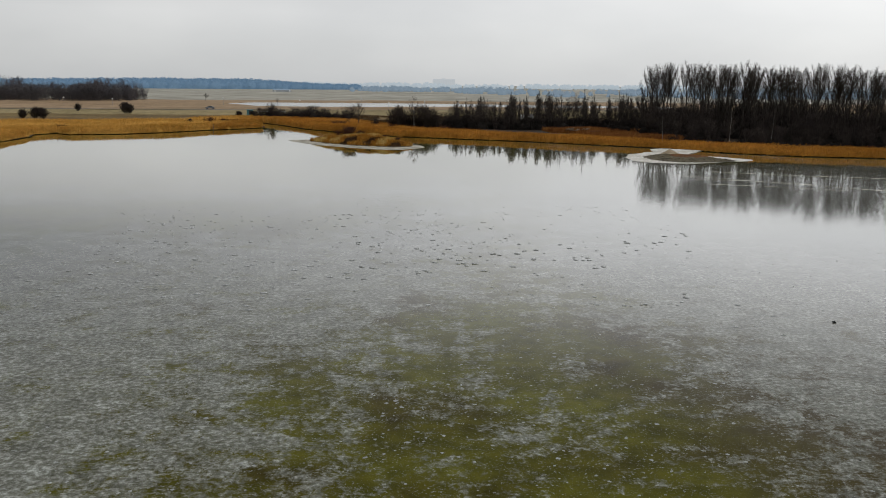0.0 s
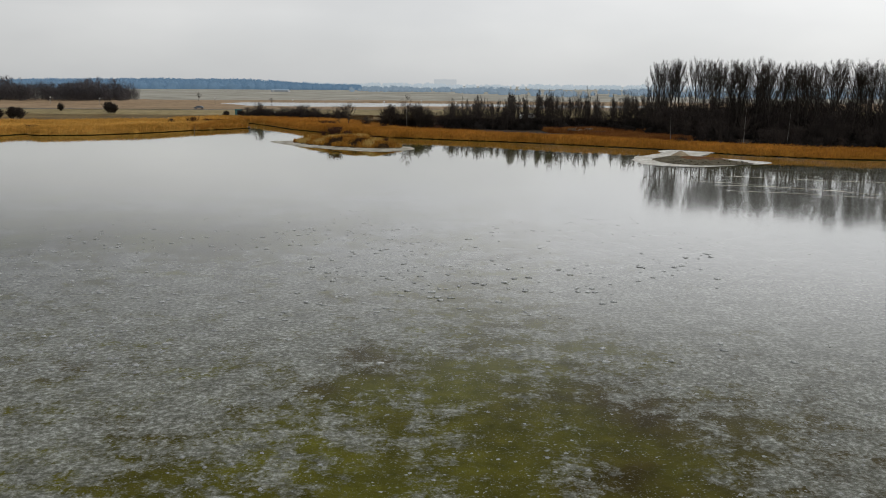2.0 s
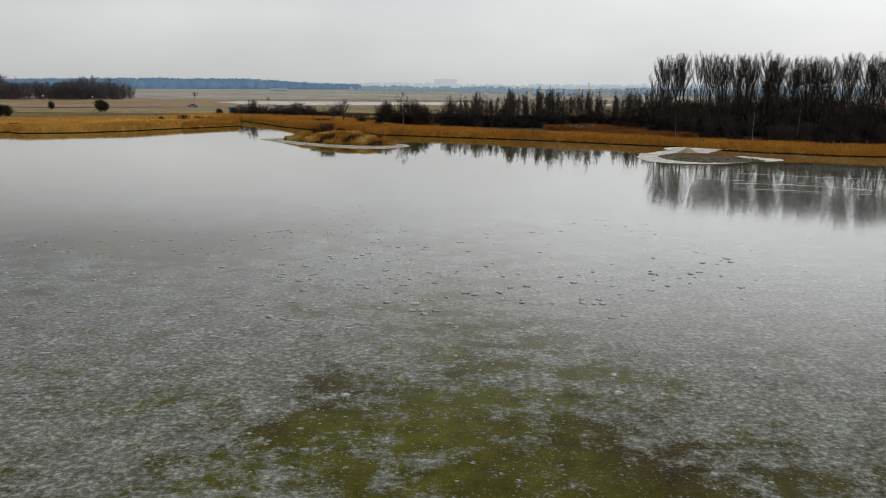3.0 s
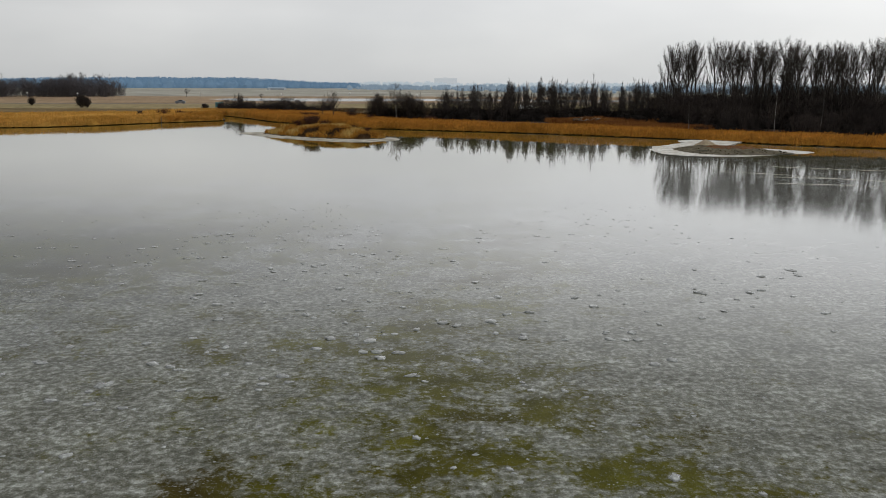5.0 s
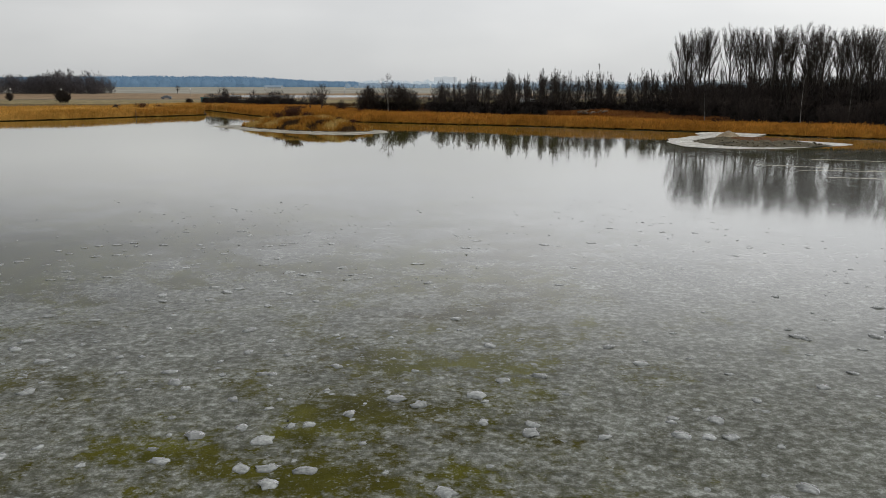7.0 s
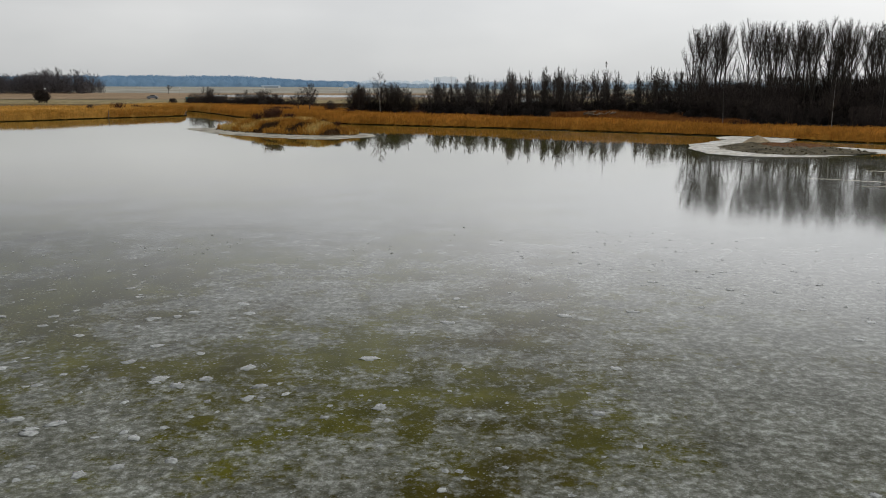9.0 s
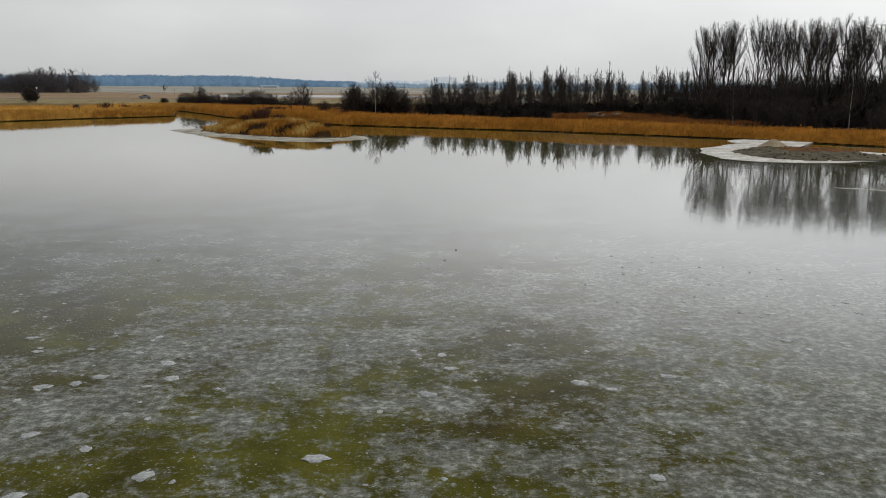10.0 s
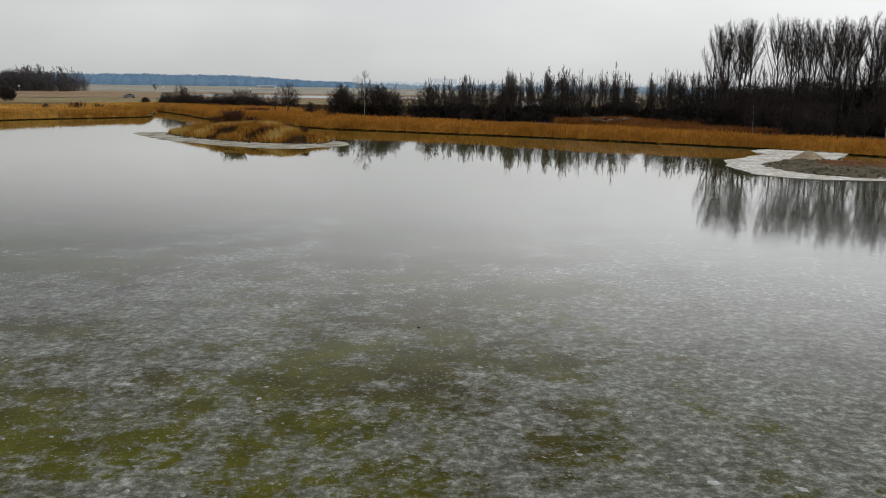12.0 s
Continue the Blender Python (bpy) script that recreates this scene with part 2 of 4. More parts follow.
GRAVEL = simple("gravel_shore", (0.045, 0.038, 0.020), (0.16, 0.132, 0.076), 0.9, 0.9, fine=6, relief=0.05)
SAND = simple("sand", (0.34, 0.265, 0.165), (0.50, 0.405, 0.275), 0.8, 0.95, fine=6, relief=0.03)
RUST = simple("rust_leaf_litter", (0.10, 0.040, 0.012), (0.22, 0.098, 0.03), 0.7, 0.9, fine=4, relief=0.04)
SOIL = simple("rough_winter_grass", (0.10, 0.065, 0.022), (0.24, 0.165, 0.06), 0.05, 0.95, fine=0.8, relief=0.1)
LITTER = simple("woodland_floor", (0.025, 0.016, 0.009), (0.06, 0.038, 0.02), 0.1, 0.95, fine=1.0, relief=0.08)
GREEN = simple("damp_meadow", (0.25, 0.195, 0.085), (0.35, 0.275, 0.135), 0.03, 0.95, fine=0.5, relief=0.06)
HEATH = simple("dry_heath", (0.27, 0.18, 0.095), (0.38, 0.265, 0.155), 0.02, 0.95, fine=0.3, relief=0.06)
# base colour paled to stand in for haze over the far fields
FAR_FIELD = simple("far_pasture_hazed", (0.30, 0.29, 0.235), (0.44, 0.415, 0.345), 0.008, 0.95, fine=0.04)
ASPHALT = simple("road_asphalt", (0.13, 0.13, 0.125), (0.18, 0.18, 0.17), 0.2, 0.9, fine=6)
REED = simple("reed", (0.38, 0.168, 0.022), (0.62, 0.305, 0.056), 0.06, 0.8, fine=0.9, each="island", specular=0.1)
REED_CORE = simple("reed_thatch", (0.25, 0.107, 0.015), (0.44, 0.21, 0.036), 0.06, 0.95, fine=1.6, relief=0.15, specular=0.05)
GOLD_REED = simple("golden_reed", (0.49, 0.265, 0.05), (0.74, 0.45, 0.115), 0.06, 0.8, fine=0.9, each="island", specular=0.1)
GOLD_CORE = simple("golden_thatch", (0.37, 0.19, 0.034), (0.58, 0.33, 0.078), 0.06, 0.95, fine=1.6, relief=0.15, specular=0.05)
# the island's mud, and the painted shade line under the reeds
MUD_AND_SHADE = simple("wet_mud_and_shade", (0.065, 0.040, 0.017), (0.13, 0.082, 0.035), 0.5, 0.9, fine=4, relief=0.04)
RUST_GRASS = simple("rusty_grass", (0.19, 0.068, 0.018), (0.36, 0.16, 0.045), 0.2, 0.9, each="island", specular=0.1)
# near-black filler, added so the inside of the wood reads dark
WOOD_FILLER = simple("near_black_filler", (0.020, 0.018, 0.017), (0.044, 0.038, 0.033), 0.5, 1.0, fine=3, specular=0.0)
STRAW = simple("straw_grass", (0.46, 0.28, 0.06), (0.74, 0.54, 0.19), 0.5, 0.85, each="island", specular=0.1)
RUSSET = simple("russet_grass", (0.30, 0.12, 0.018), (0.56, 0.29, 0.05), 0.5, 0.9, each="island", specular=0.1)
BROWN_GRASS = simple("brown_sedge", (0.045, 0.026, 0.012), (0.12, 0.065, 0.025), 0.4, 0.9, each="island", specular=0.1)
RED_TWIG = simple("red_brown_twigs", (0.055, 0.026, 0.016), (0.11, 0.052, 0.03), 0.7, 0.9, each="island", specular=0.1)
BARK = simple("grey_brown_bark", (0.036, 0.030, 0.025), (0.086, 0.072, 0.060), 1.5, 0.9, "own", fine=9, relief=0.02, each="object")
BIRCH = simple("birch_bark", (0.06, 0.055, 0.05), (0.46, 0.44, 0.41), 1.6, 0.8, "own", fine=5)
TWIG = simple("bare_twigs", (0.028, 0.022, 0.018), (0.065, 0.052, 0.043), 0.5, 0.9, "own", each="object", specular=0.1)
THICKET = simple("thicket_twigs", (0.032, 0.027, 0.025), (0.072, 0.058, 0.049), 0.3, 0.95, each="island", specular=0.05)
# twig colour lightened and greyed: the haze before this wood is painted in
WOOD_LEFT = simple("bare_wood_hazed", (0.075, 0.070, 0.074), (0.125, 0.113, 0.112), 0.05, 0.95, each="island", specular=0.05)


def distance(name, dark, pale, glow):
    """A surface so far off that misty air gives most of its colour, painted here as base colour and glow."""
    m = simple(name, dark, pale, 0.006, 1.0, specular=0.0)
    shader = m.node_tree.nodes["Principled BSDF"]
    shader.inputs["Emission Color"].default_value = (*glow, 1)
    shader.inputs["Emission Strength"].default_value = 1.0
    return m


# haze painted as bluish colour and glow on the farthest woods and walls
FAR_WOOD = distance("far_woods_painted_haze", (0.06, 0.10, 0.15), (0.10, 0.14, 0.18), (0.075, 0.127, 0.185))
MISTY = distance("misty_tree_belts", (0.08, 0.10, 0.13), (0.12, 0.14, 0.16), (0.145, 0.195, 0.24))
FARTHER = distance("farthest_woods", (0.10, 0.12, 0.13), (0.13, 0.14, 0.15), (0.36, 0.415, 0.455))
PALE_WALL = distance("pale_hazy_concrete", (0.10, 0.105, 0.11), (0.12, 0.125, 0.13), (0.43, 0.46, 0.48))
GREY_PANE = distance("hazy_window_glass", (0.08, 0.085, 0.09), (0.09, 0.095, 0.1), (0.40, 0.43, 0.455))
HALL_WALL = simple("weathered_white_cladding", (0.42, 0.44, 0.46), (0.52, 0.54, 0.55), 0.1, 0.8)
WHITE = simple("white_paint", (0.70, 0.70, 0.68), (0.82, 0.82, 0.80), 1.0, 0.5)
TEAL = simple("teal_paint", (0.07, 0.19, 0.20), (0.11, 0.27, 0.28), 1.0, 0.6)
DARK_ROOF = simple("dark_roofing", (0.05, 0.055, 0.06), (0.10, 0.105, 0.11), 0.6, 0.7)
GREY_WOOD = simple("weathered_timber", (0.14, 0.125, 0.10), (0.28, 0.25, 0.21), 1.5, 0.9, fine=8)
CAR_PAINT = simple("silver_car_paint", (0.14, 0.145, 0.155), (0.2, 0.205, 0.215), 2.0, 0.3, specular=0.6)
DARK_GLASS = simple("dark_glass", (0.02, 0.022, 0.025), (0.03, 0.032, 0.035), 2.0, 0.1, specular=0.5)
RUBBER = simple("black_rubber", (0.015, 0.015, 0.015), (0.03, 0.03, 0.03), 5.0, 0.9)
PALE_LOG = simple("cut_log", (0.14, 0.10, 0.065), (0.32, 0.25, 0.17), 1.5, 0.9, fine=6)
STEEL = simple("grey_steel", (0.25, 0.26, 0.27), (0.35, 0.36, 0.37), 2.0, 0.5)


# ---- helpers for shapes ----
def mesh_of(name, verts, faces, *materials, slots=None, smooth=False):
    me = bpy.data.meshes.new(name)
    me.from_pydata([tuple(v) for v in verts], [], [tuple(f) for f in faces])
    for m in materials:
        me.materials.append(m)
    if slots is not None:
        me.polygons.foreach_set("material_index", slots)
    if smooth:
        me.polygons.foreach_set("use_smooth", [True] * len(me.polygons))
    me.update()
    return me


def soup(name, verts, tris, *materials, slots=None):
    """A mesh from arrays of corners and triangles, for much of the same."""
    verts, tris = np.asarray(verts, np.float32), np.asarray(tris, np.int32)
    me = bpy.data.meshes.new(name)
    me.vertices.add(len(verts))
    me.vertices.foreach_set("co", verts.ravel())
    me.loops.add(tris.size)
    me.loops.foreach_set("vertex_index", tris.ravel())
    me.polygons.add(len(tris))
    me.polygons.foreach_set("loop_start", np.arange(0, tris.size, 3, dtype=np.int32))
    for m in materials:
        me.materials.append(m)
    if slots is not None:
        me.polygons.foreach_set("material_index", np.asarray(slots, np.int32))
    me.update(calc_edges=True)
    return me


def thing(name, label, category, m=None, group="", kind=""):
    ob = new(name)
    ob.empty_display_size = 0.2
    if m is not None:
        ob.matrix_world = m
    return tagged(ob, label, category, group, kind)


def part(name, mesh, parent, label=""):
    ob = new(name, mesh)
    ob.parent = parent
    return tagged(ob, label)


def box(x0, y0, z0, x1, y1, z1):
    v = [(x, y, z) for z in (z0, z1) for x, y in ((x0, y0), (x1, y0), (x1, y1), (x0, y1))]
    f = [(0, 3, 2, 1), (4, 5, 6, 7), (0, 1, 5, 4), (1, 2, 6, 5), (2, 3, 7, 6), (3, 0, 4, 7)]
    return v, f


def joined(*shapes):
    v, f = [], []
    for a, b in shapes:
        k = len(v)
        v += list(a)
        f += [tuple(i + k for i in q) for q in b]
    return v, f


def bevelled(name, shape, width, *materials):
    bm = bmesh.new()
    vs = [bm.verts.new(p) for p in shape[0]]
    for q in shape[1]:
        bm.faces.new([vs[i] for i in q])
    bmesh.ops.bevel(bm, geom=list(bm.edges), offset=width, segments=2, affect="EDGES")
    me = bpy.data.meshes.new(name)
    bm.to_mesh(me)
    bm.free()
    for m in materials:
        me.materials.append(m)
    return me


def distance_in(points, outline):
    """Signed distance of points to a closed outline: above zero inside it."""
    p, a = np.asarray(points, float), np.asarray(outline, float)
    b = np.roll(a, -1, 0)
    best, inside = np.full(len(p), 1e9), np.zeros(len(p), bool)
    for (ax, ay), (bx, by) in zip(a, b):
        ex, ey = bx - ax, by - ay
        px, py = p[:, 0] - ax, p[:, 1] - ay
        h = np.clip((px * ex + py * ey) / (ex * ex + ey * ey + 1e-12), 0, 1)
        best = np.minimum(best, np.hypot(px - h * ex, py - h * ey))
        cross = ((ay > p[:, 1]) != (by > p[:, 1])) & (p[:, 0] < ex * (p[:, 1] - ay) / (ey + 1e-12) + ax)
        inside ^= cross
    return np.where(inside, best, -best)


def rolling(x, y, seed=0.0):
    """A smooth waviness between about -1 and 1, from sums of sines."""
    return (np.sin(0.31 * x + 0.17 * y + seed) + np.sin(-0.13 * x + 0.37 * y + 1.7 * seed + 1) + np.sin(0.71 * x - 0.53 * y + 2.3 * seed + 2) * 0.6 + np.sin(1.3 * x + 1.1 * y + seed) * 0.4) / 3


def step(a, b, x):
    t = np.clip((x - a) / (b - a), 0, 1)
    return t * t * (3 - 2 * t)


# ---- the plan: shores ----
LAKE = [(88, 167), (73, 170), (60, 177.5), (50, 189), (40, 196), (30, 203), (18, 210), (5, 216), (-10, 223.5), (-25, 238), (-40, 257), (-47, 271), (-58, 290), (-63, 297), (-64, 294),
        (-60.5, 284), (-59, 277), (-55.5, 267), (-54, 261), (-60, 253), (-66, 247), (-75, 233), (-84, 224), (-95, 221), (-101, 227), (-104, 218), (-101, 210), (-99.5, 194), (-118, 160), (-150, 90), (-170, -120), (190, -120), (170, 40), (130, 130), (108, 158)]
POOL = [(-128, 520), (-95, 462), (-45, 455), (5, 480), (60, 470), (130, 480), (140, 520), (40, 545), (-20, 560), (-118, 552)]


def ground_height(x, y):
    d = distance_in(np.stack([x, y], -1), LAKE)
    e = distance_in(np.stack([x, y], -1), POOL)
    z = 0.28 + 0.12 * rolling(0.3 * x, 0.3 * y) + 0.95 * step(315, 375, y)
    z = z + 1.0 * np.exp(-((x - 44) / 12) ** 2 - ((y - 236) / 8) ** 2)
    z = np.where(d > -3, -0.9 + (z + 0.9) * step(1.5, -2.0, d), z)
    return np.where(e > -6, z - 0.9 * step(-6, 3, e), z)


def make_ground():
    xs = np.r_[np.arange(-4600, -400, 200), np.arange(-400, -140, 12), np.arange(-140, 130, 3), np.arange(130, 400, 12), np.arange(400, 4601, 200)]
    ys = np.r_[np.arange(-1600, -130, 180), np.arange(-130, 150, 10), np.arange(150, 312, 2.5), np.arange(312, 640, 6), np.arange(640, 4801, 120)]
    gx, gy = np.meshgrid(xs, ys)
    x, y = gx.ravel(), gy.ravel()
    z = ground_height(x, y)
    nx, ny = len(xs), len(ys)
    i = (np.arange(ny - 1)[:, None] * nx + np.arange(nx - 1)).ravel()
    quads = np.stack([i, i + 1, i + nx + 1, i + nx], -1)
    cx, cy = x[quads].mean(1), y[quads].mean(1)
    wave = 14 * rolling(0.05 * cx, 0.05 * cy, 2)
    slot = np.zeros(len(quads), np.int32)
    slot[(cy > 345 + 0.3 * wave)] = 2
    slot[(cy > 396 + 0.3 * wave + 0.14 * (cx + 110)) & (cy < 610 + 2 * wave)] = 3
    slot[(cy > 610 + 2 * wave)] = 4
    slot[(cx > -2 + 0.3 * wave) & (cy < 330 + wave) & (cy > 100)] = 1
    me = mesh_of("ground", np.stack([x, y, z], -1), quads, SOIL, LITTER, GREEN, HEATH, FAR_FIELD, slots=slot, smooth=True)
    tagged(new("ground", me), "flat winter land of brown grass, meadow and heath", "ground", kind="structure")


make_ground()


def make_sheets():
    v = [(-230, -180, 0), (240, -180, 0), (240, 305, 0), (-230, 305, 0)]
    tagged(new("water", mesh_of("water", v, [(0, 1, 2, 3)], ICE)), "frozen shallow lake with wet frosted ice over green algae", "lake", kind="structure")
    v = [(-140, 445, 0.82), (150, 445, 0.82), (150, 570, 0.82), (-140, 570, 0.82)]
    tagged(new("water", mesh_of("pool", v, [(0, 1, 2, 3)], POND)), "pale flooded pool lying in the brown heath", "pond", kind="structure")
    left, right = [], []
    for k in range(41):
        x = -330 + 12 * k
        y = 388 + 0.14 * (x + 115) + 4 * math.sin(x * 0.02)
        left.append((x, y - 2.6, 1.38))
        right.append((x, y + 2.6, 1.38))
    n = len(left)
    tagged(new("road", mesh_of("road", left + right, [(k, k + 1, n + k + 1, n + k) for k in range(n - 1)], ASPHALT)), "narrow grey asphalt road across the meadow", "road", kind="structure")


make_sheets()


# ---- reeds ----
def reed_depth(x, y):
    """How wide the reed belt is behind the shore at a place."""
    right = 9.0 + 16.0 * step(25, -25, x)
    return np.where((x < -56) & (y < 300 + 0.35 * (x + 60)), 90.0, right)


def reed_zone(x, y):
    d = -distance_in(np.stack([x, y], -1), LAKE) + 0.7 * rolling(0.9 * x, 0.9 * y)
    w = reed_depth(x, y) * (1 + 0.18 * rolling(0.25 * x, 0.25 * y, 3))
    back = 338 + 5 * rolling(0.15 * x, 0.15 * y, 1)
    ok = (d > 0) & (d < w) & (y < back) & (y > 120)
    return ok, d, w


def make_reeds(name, x0, x1, y0, y1, label, rng, core_material, stem_material):
    cell = 1.0
    xs, ys = np.arange(x0, x1, cell), np.arange(y0, y1, cell)
    gx, gy = np.meshgrid(xs, ys)
    x, y = gx.ravel(), gy.ravel()
    ok, d, w = reed_zone(x, y)
    high = 1.20 + 0.22 * rolling(0.5 * x, 0.5 * y, 5) + 0.15 * rng.standard_normal(len(x))
    z = np.where(ok & (d > 0.6), high * np.clip(0.55 + 0.3 * d, 0, 1), -0.15)
    x, y = x + rng.uniform(-0.3, 0.3, len(x)), y + rng.uniform(-0.3, 0.3, len(y))
    nx, ny = len(xs), len(ys)
    i = (np.arange(ny - 1)[:, None] * nx + np.arange(nx - 1)).ravel()
    quads = np.stack([i, i + 1, i + nx + 1, i + nx], -1)
    quads = quads[(z[quads] > 0).any(1)]
    core = np.concatenate([quads[:, [0, 1, 2]], quads[:, [0, 2, 3]]])
    used, core = np.unique(core, return_inverse=True)
    core = core.reshape(-1, 3)
    cv = np.stack([x, y, z], -1)[used]
    # stems: dense and whole at the water's edge, tops alone further in
    area = (x1 - x0) * (y1 - y0)
    n = int(area * 50)
    px, py = rng.uniform(x0, x1, n), rng.uniform(y0, y1, n)
    ok, d, w = reed_zone(px, py)
    keep = ok & ((d < 2.2) | (rng.random(n) < np.where(d < 12, 0.34, 0.13)))
    px, py, d = px[keep], py[keep], d[keep]
    n = len(px)
    tall = (1.55 + 0.25 * rolling(0.5 * px, 0.5 * py, 5) + 0.16 * rng.standard_normal(n)) * np.clip(0.72 + 0.2 * d, 0, 1)
    foot = np.where(d < 2.2, -0.05, 0.75)
    turn, half = rng.uniform(0, 3.14159, n), rng.uniform(0.012, 0.032, n)
    cx, cy = np.cos(turn) * half, np.sin(turn) * half
    lean_x, lean_y = 0.10 + 0.10 * rng.standard_normal(n), 0.10 * rng.standard_normal(n)
    tx, ty = px + lean_x * tall, py + lean_y * tall
    a = np.stack([px - cx, py - cy, foot], -1)
    b = np.stack([px + cx, py + cy, foot], -1)
    c = np.stack([tx, ty, tall], -1)
    # plume at the top of each stem
    e = np.stack([tx - 1.6 * cx + 0.06, ty - 1.6 * cy, tall - 0.02], -1)
    f = np.stack([tx + 1.6 * cx + 0.06, ty + 1.6 * cy, tall + 0.08], -1)
    g = np.stack([px + lean_x * (tall - 0.45), py + lean_y * (tall - 0.45), tall - 0.45], -1)
    bv = np.stack([a, b, c, e, f, g], 1).reshape(-1, 3)
    bt = np.arange(6 * n).reshape(-1, 3)
    v = np.concatenate([cv, bv])
    t = np.concatenate([core, bt + len(cv)])
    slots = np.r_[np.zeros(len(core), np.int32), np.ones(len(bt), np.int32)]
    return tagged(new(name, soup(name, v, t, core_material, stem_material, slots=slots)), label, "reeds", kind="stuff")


rng = np.random.default_rng(7)
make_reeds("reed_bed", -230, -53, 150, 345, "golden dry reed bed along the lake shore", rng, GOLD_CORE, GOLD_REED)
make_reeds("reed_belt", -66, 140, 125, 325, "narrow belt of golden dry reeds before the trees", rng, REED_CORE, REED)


# ---- trees ----
class Twigs:
    """Gathers tapered prisms."""

    def __init__(self):
        self.v, self.t = [], []

    def run(self, points, radii, sides=3):
        k = len(self.v)
        for j, (p, r) in enumerate(zip(points, radii)):
            ahead = (points[min(j + 1, len(points) - 1)] - points[max(j - 1, 0)])
            ahead = ahead / (np.linalg.norm(ahead) + 1e-9)
            side = np.cross(ahead, (0.31, 0.95, 0.05))
            side /= np.linalg.norm(side) + 1e-9
            up = np.cross(side, ahead)
            for q in range(sides):
                s = 2 * math.pi * q / sides
                self.v.append(p + r * (math.cos(s) * side + math.sin(s) * up))
        for j in range(len(points) - 1):
            for q in range(sides):
                a, b = k + j * sides + q, k + j * sides + (q + 1) % sides
                self.t += [(a, b, b + sides), (a, b + sides, a + sides)]

    def spike(self, p, q, r):
        """A single twig that ends in a point."""
        k = len(self.v)
        ahead = q - p
        side = np.cross(ahead, (0.3, 0.9, 0.2))
        side = side / (np.linalg.norm(side) + 1e-9) * r
        up = np.cross(ahead / (np.linalg.norm(ahead) + 1e-9), side)
        self.v += [p + side, p - 0.5 * side + 0.87 * up, p - 0.5 * side - 0.87 * up, q]
        self.t += [(k, k + 1, k + 3), (k + 1, k + 2, k + 3), (k + 2, k, k + 3)]

    def mesh(self, name, m):
        return soup(name, np.array(self.v), np.array(self.t), m)

    def arrays(self):
        return np.array(self.v), np.array(self.t)


def way(azimuth, rise):
    return np.array([math.cos(azimuth) * math.cos(rise), math.sin(azimuth) * math.cos(rise), math.sin(rise)])


def curved(rng, p, azimuth, rise, length, bend, count, wobble=0.06):
    """Points along a limb that bends upwards (bend above zero) as it goes."""
    pts = [p]
    for j in range(count):
        d = way(azimuth + wobble * 3 * rng.standard_normal(), min(1.55, rise + bend * j / count)) + wobble * rng.standard_normal(3)
        pts.append(pts[-1] + d * length / count)
    return pts


def bare_tree(rng, tall, stem, first, limbs, rise, reach, twig, gap, fan, stems=1, apart=False, lite=False, forks=0, bend=0.62, lift=(0.45, 1.25), crest=0.0):
    """A leafless tree: wood (trunk and limbs) and twigs. first: where branching begins, as a share of the height; rise: the limbs'
    angle; reach: their length as a share of what is left above them, and crest metres more; gap: metres between twigs; fan: twigs' length."""
    wood, fine, boughs = Twigs(), Twigs(), []
    for s in range(stems):
        base = np.array([0.0, 0.0, -0.2]) if stems == 1 else np.array([*(0.35 * rng.standard_normal(2)), -0.2])
        lean = 1.5 if stems == 1 else 1.33 + 0.12 * rng.standard_normal()
        trunk = curved(rng, base, rng.uniform(0, 6.28), lean, tall * rng.uniform(0.92, 1.0), 0.06, 9, 0.025)
        wood.run(trunk, np.linspace(stem, 0.02, len(trunk)), 5)
        spots = np.sort(rng.uniform(first, 0.95, limbs))
        turn = rng.uniform(0, 6.28)
        for h in spots:
            turn += 2.4 + 0.5 * rng.standard_normal()
            at = h * (len(trunk) - 1)
            k = min(int(at), len(trunk) - 2)
            p = trunk[k] + (trunk[k + 1] - trunk[k]) * (at - k)
            length = max(0.35, ((tall - p[2]) * reach + crest) * rng.uniform(0.62, 1.08) / max(0.35, math.sin(rise)))
            limb = curved(rng, p, turn, rise + rng.uniform(-0.1, 0.1), length, bend, 5, 0.045)
            r0 = stem * 0.42 * (1.05 - h) + 0.02
            bough = Twigs() if apart else wood
            bough.run(limb, np.linspace(r0, 0.012, len(limb)), 4)
            boughs.append(bough)
            lines = [(limb, length)]
            for q in np.linspace(0.25, 0.8, forks):
                k = int(q * 4.999)
                side = curved(rng, limb[k], turn + rng.choice((-1, 1)) * rng.uniform(0.6, 1.4), rise + rng.uniform(-0.25, 0.05), length * rng.uniform(0.3, 0.5), 0.45, 5, 0.045)
                bough.run(side, np.linspace(0.5 * r0 + 0.008, 0.01, len(side)), 3)
                lines.append((side, length * 0.4))
            spread = [(line, q) for line, long in lines for q in np.linspace(0.2, 1.0, max(1, int(long / gap)))]
            for line, q in spread:
                at = q * 4.999
                k = int(at)
                p2 = line[k] + (line[k + 1] - line[k]) * (at - k)
                taper = min(1.0, max(0.3, (tall + 2 * crest - p2[2]) / (0.22 * tall)))
                for _ in range(2):
                    az, up = rng.uniform(0, 6.28), min(1.3, rng.uniform(*lift) + 0.9 * (1 - taper))
                    long = fan * rng.uniform(0.5, 1.2) * (1.15 - 0.35 * q) * taper
                    mid = p2 + way(az, up) * long * 0.55
                    end = mid + way(az + 0.4 * rng.standard_normal(), min(1.45, up + 0.25)) * long * 0.5
                    if lite:
                        fine.spike(p2, end, twig)
                        fine.spike(mid, mid + way(az + 1.2 * rng.standard_normal(), rng.uniform(0.3, 1.3)) * long * 0.5, twig * 0.75)
                        continue
                    fine.run([p2, mid], [twig, twig * 0.75])
                    fine.spike(mid, end, twig * 0.75)
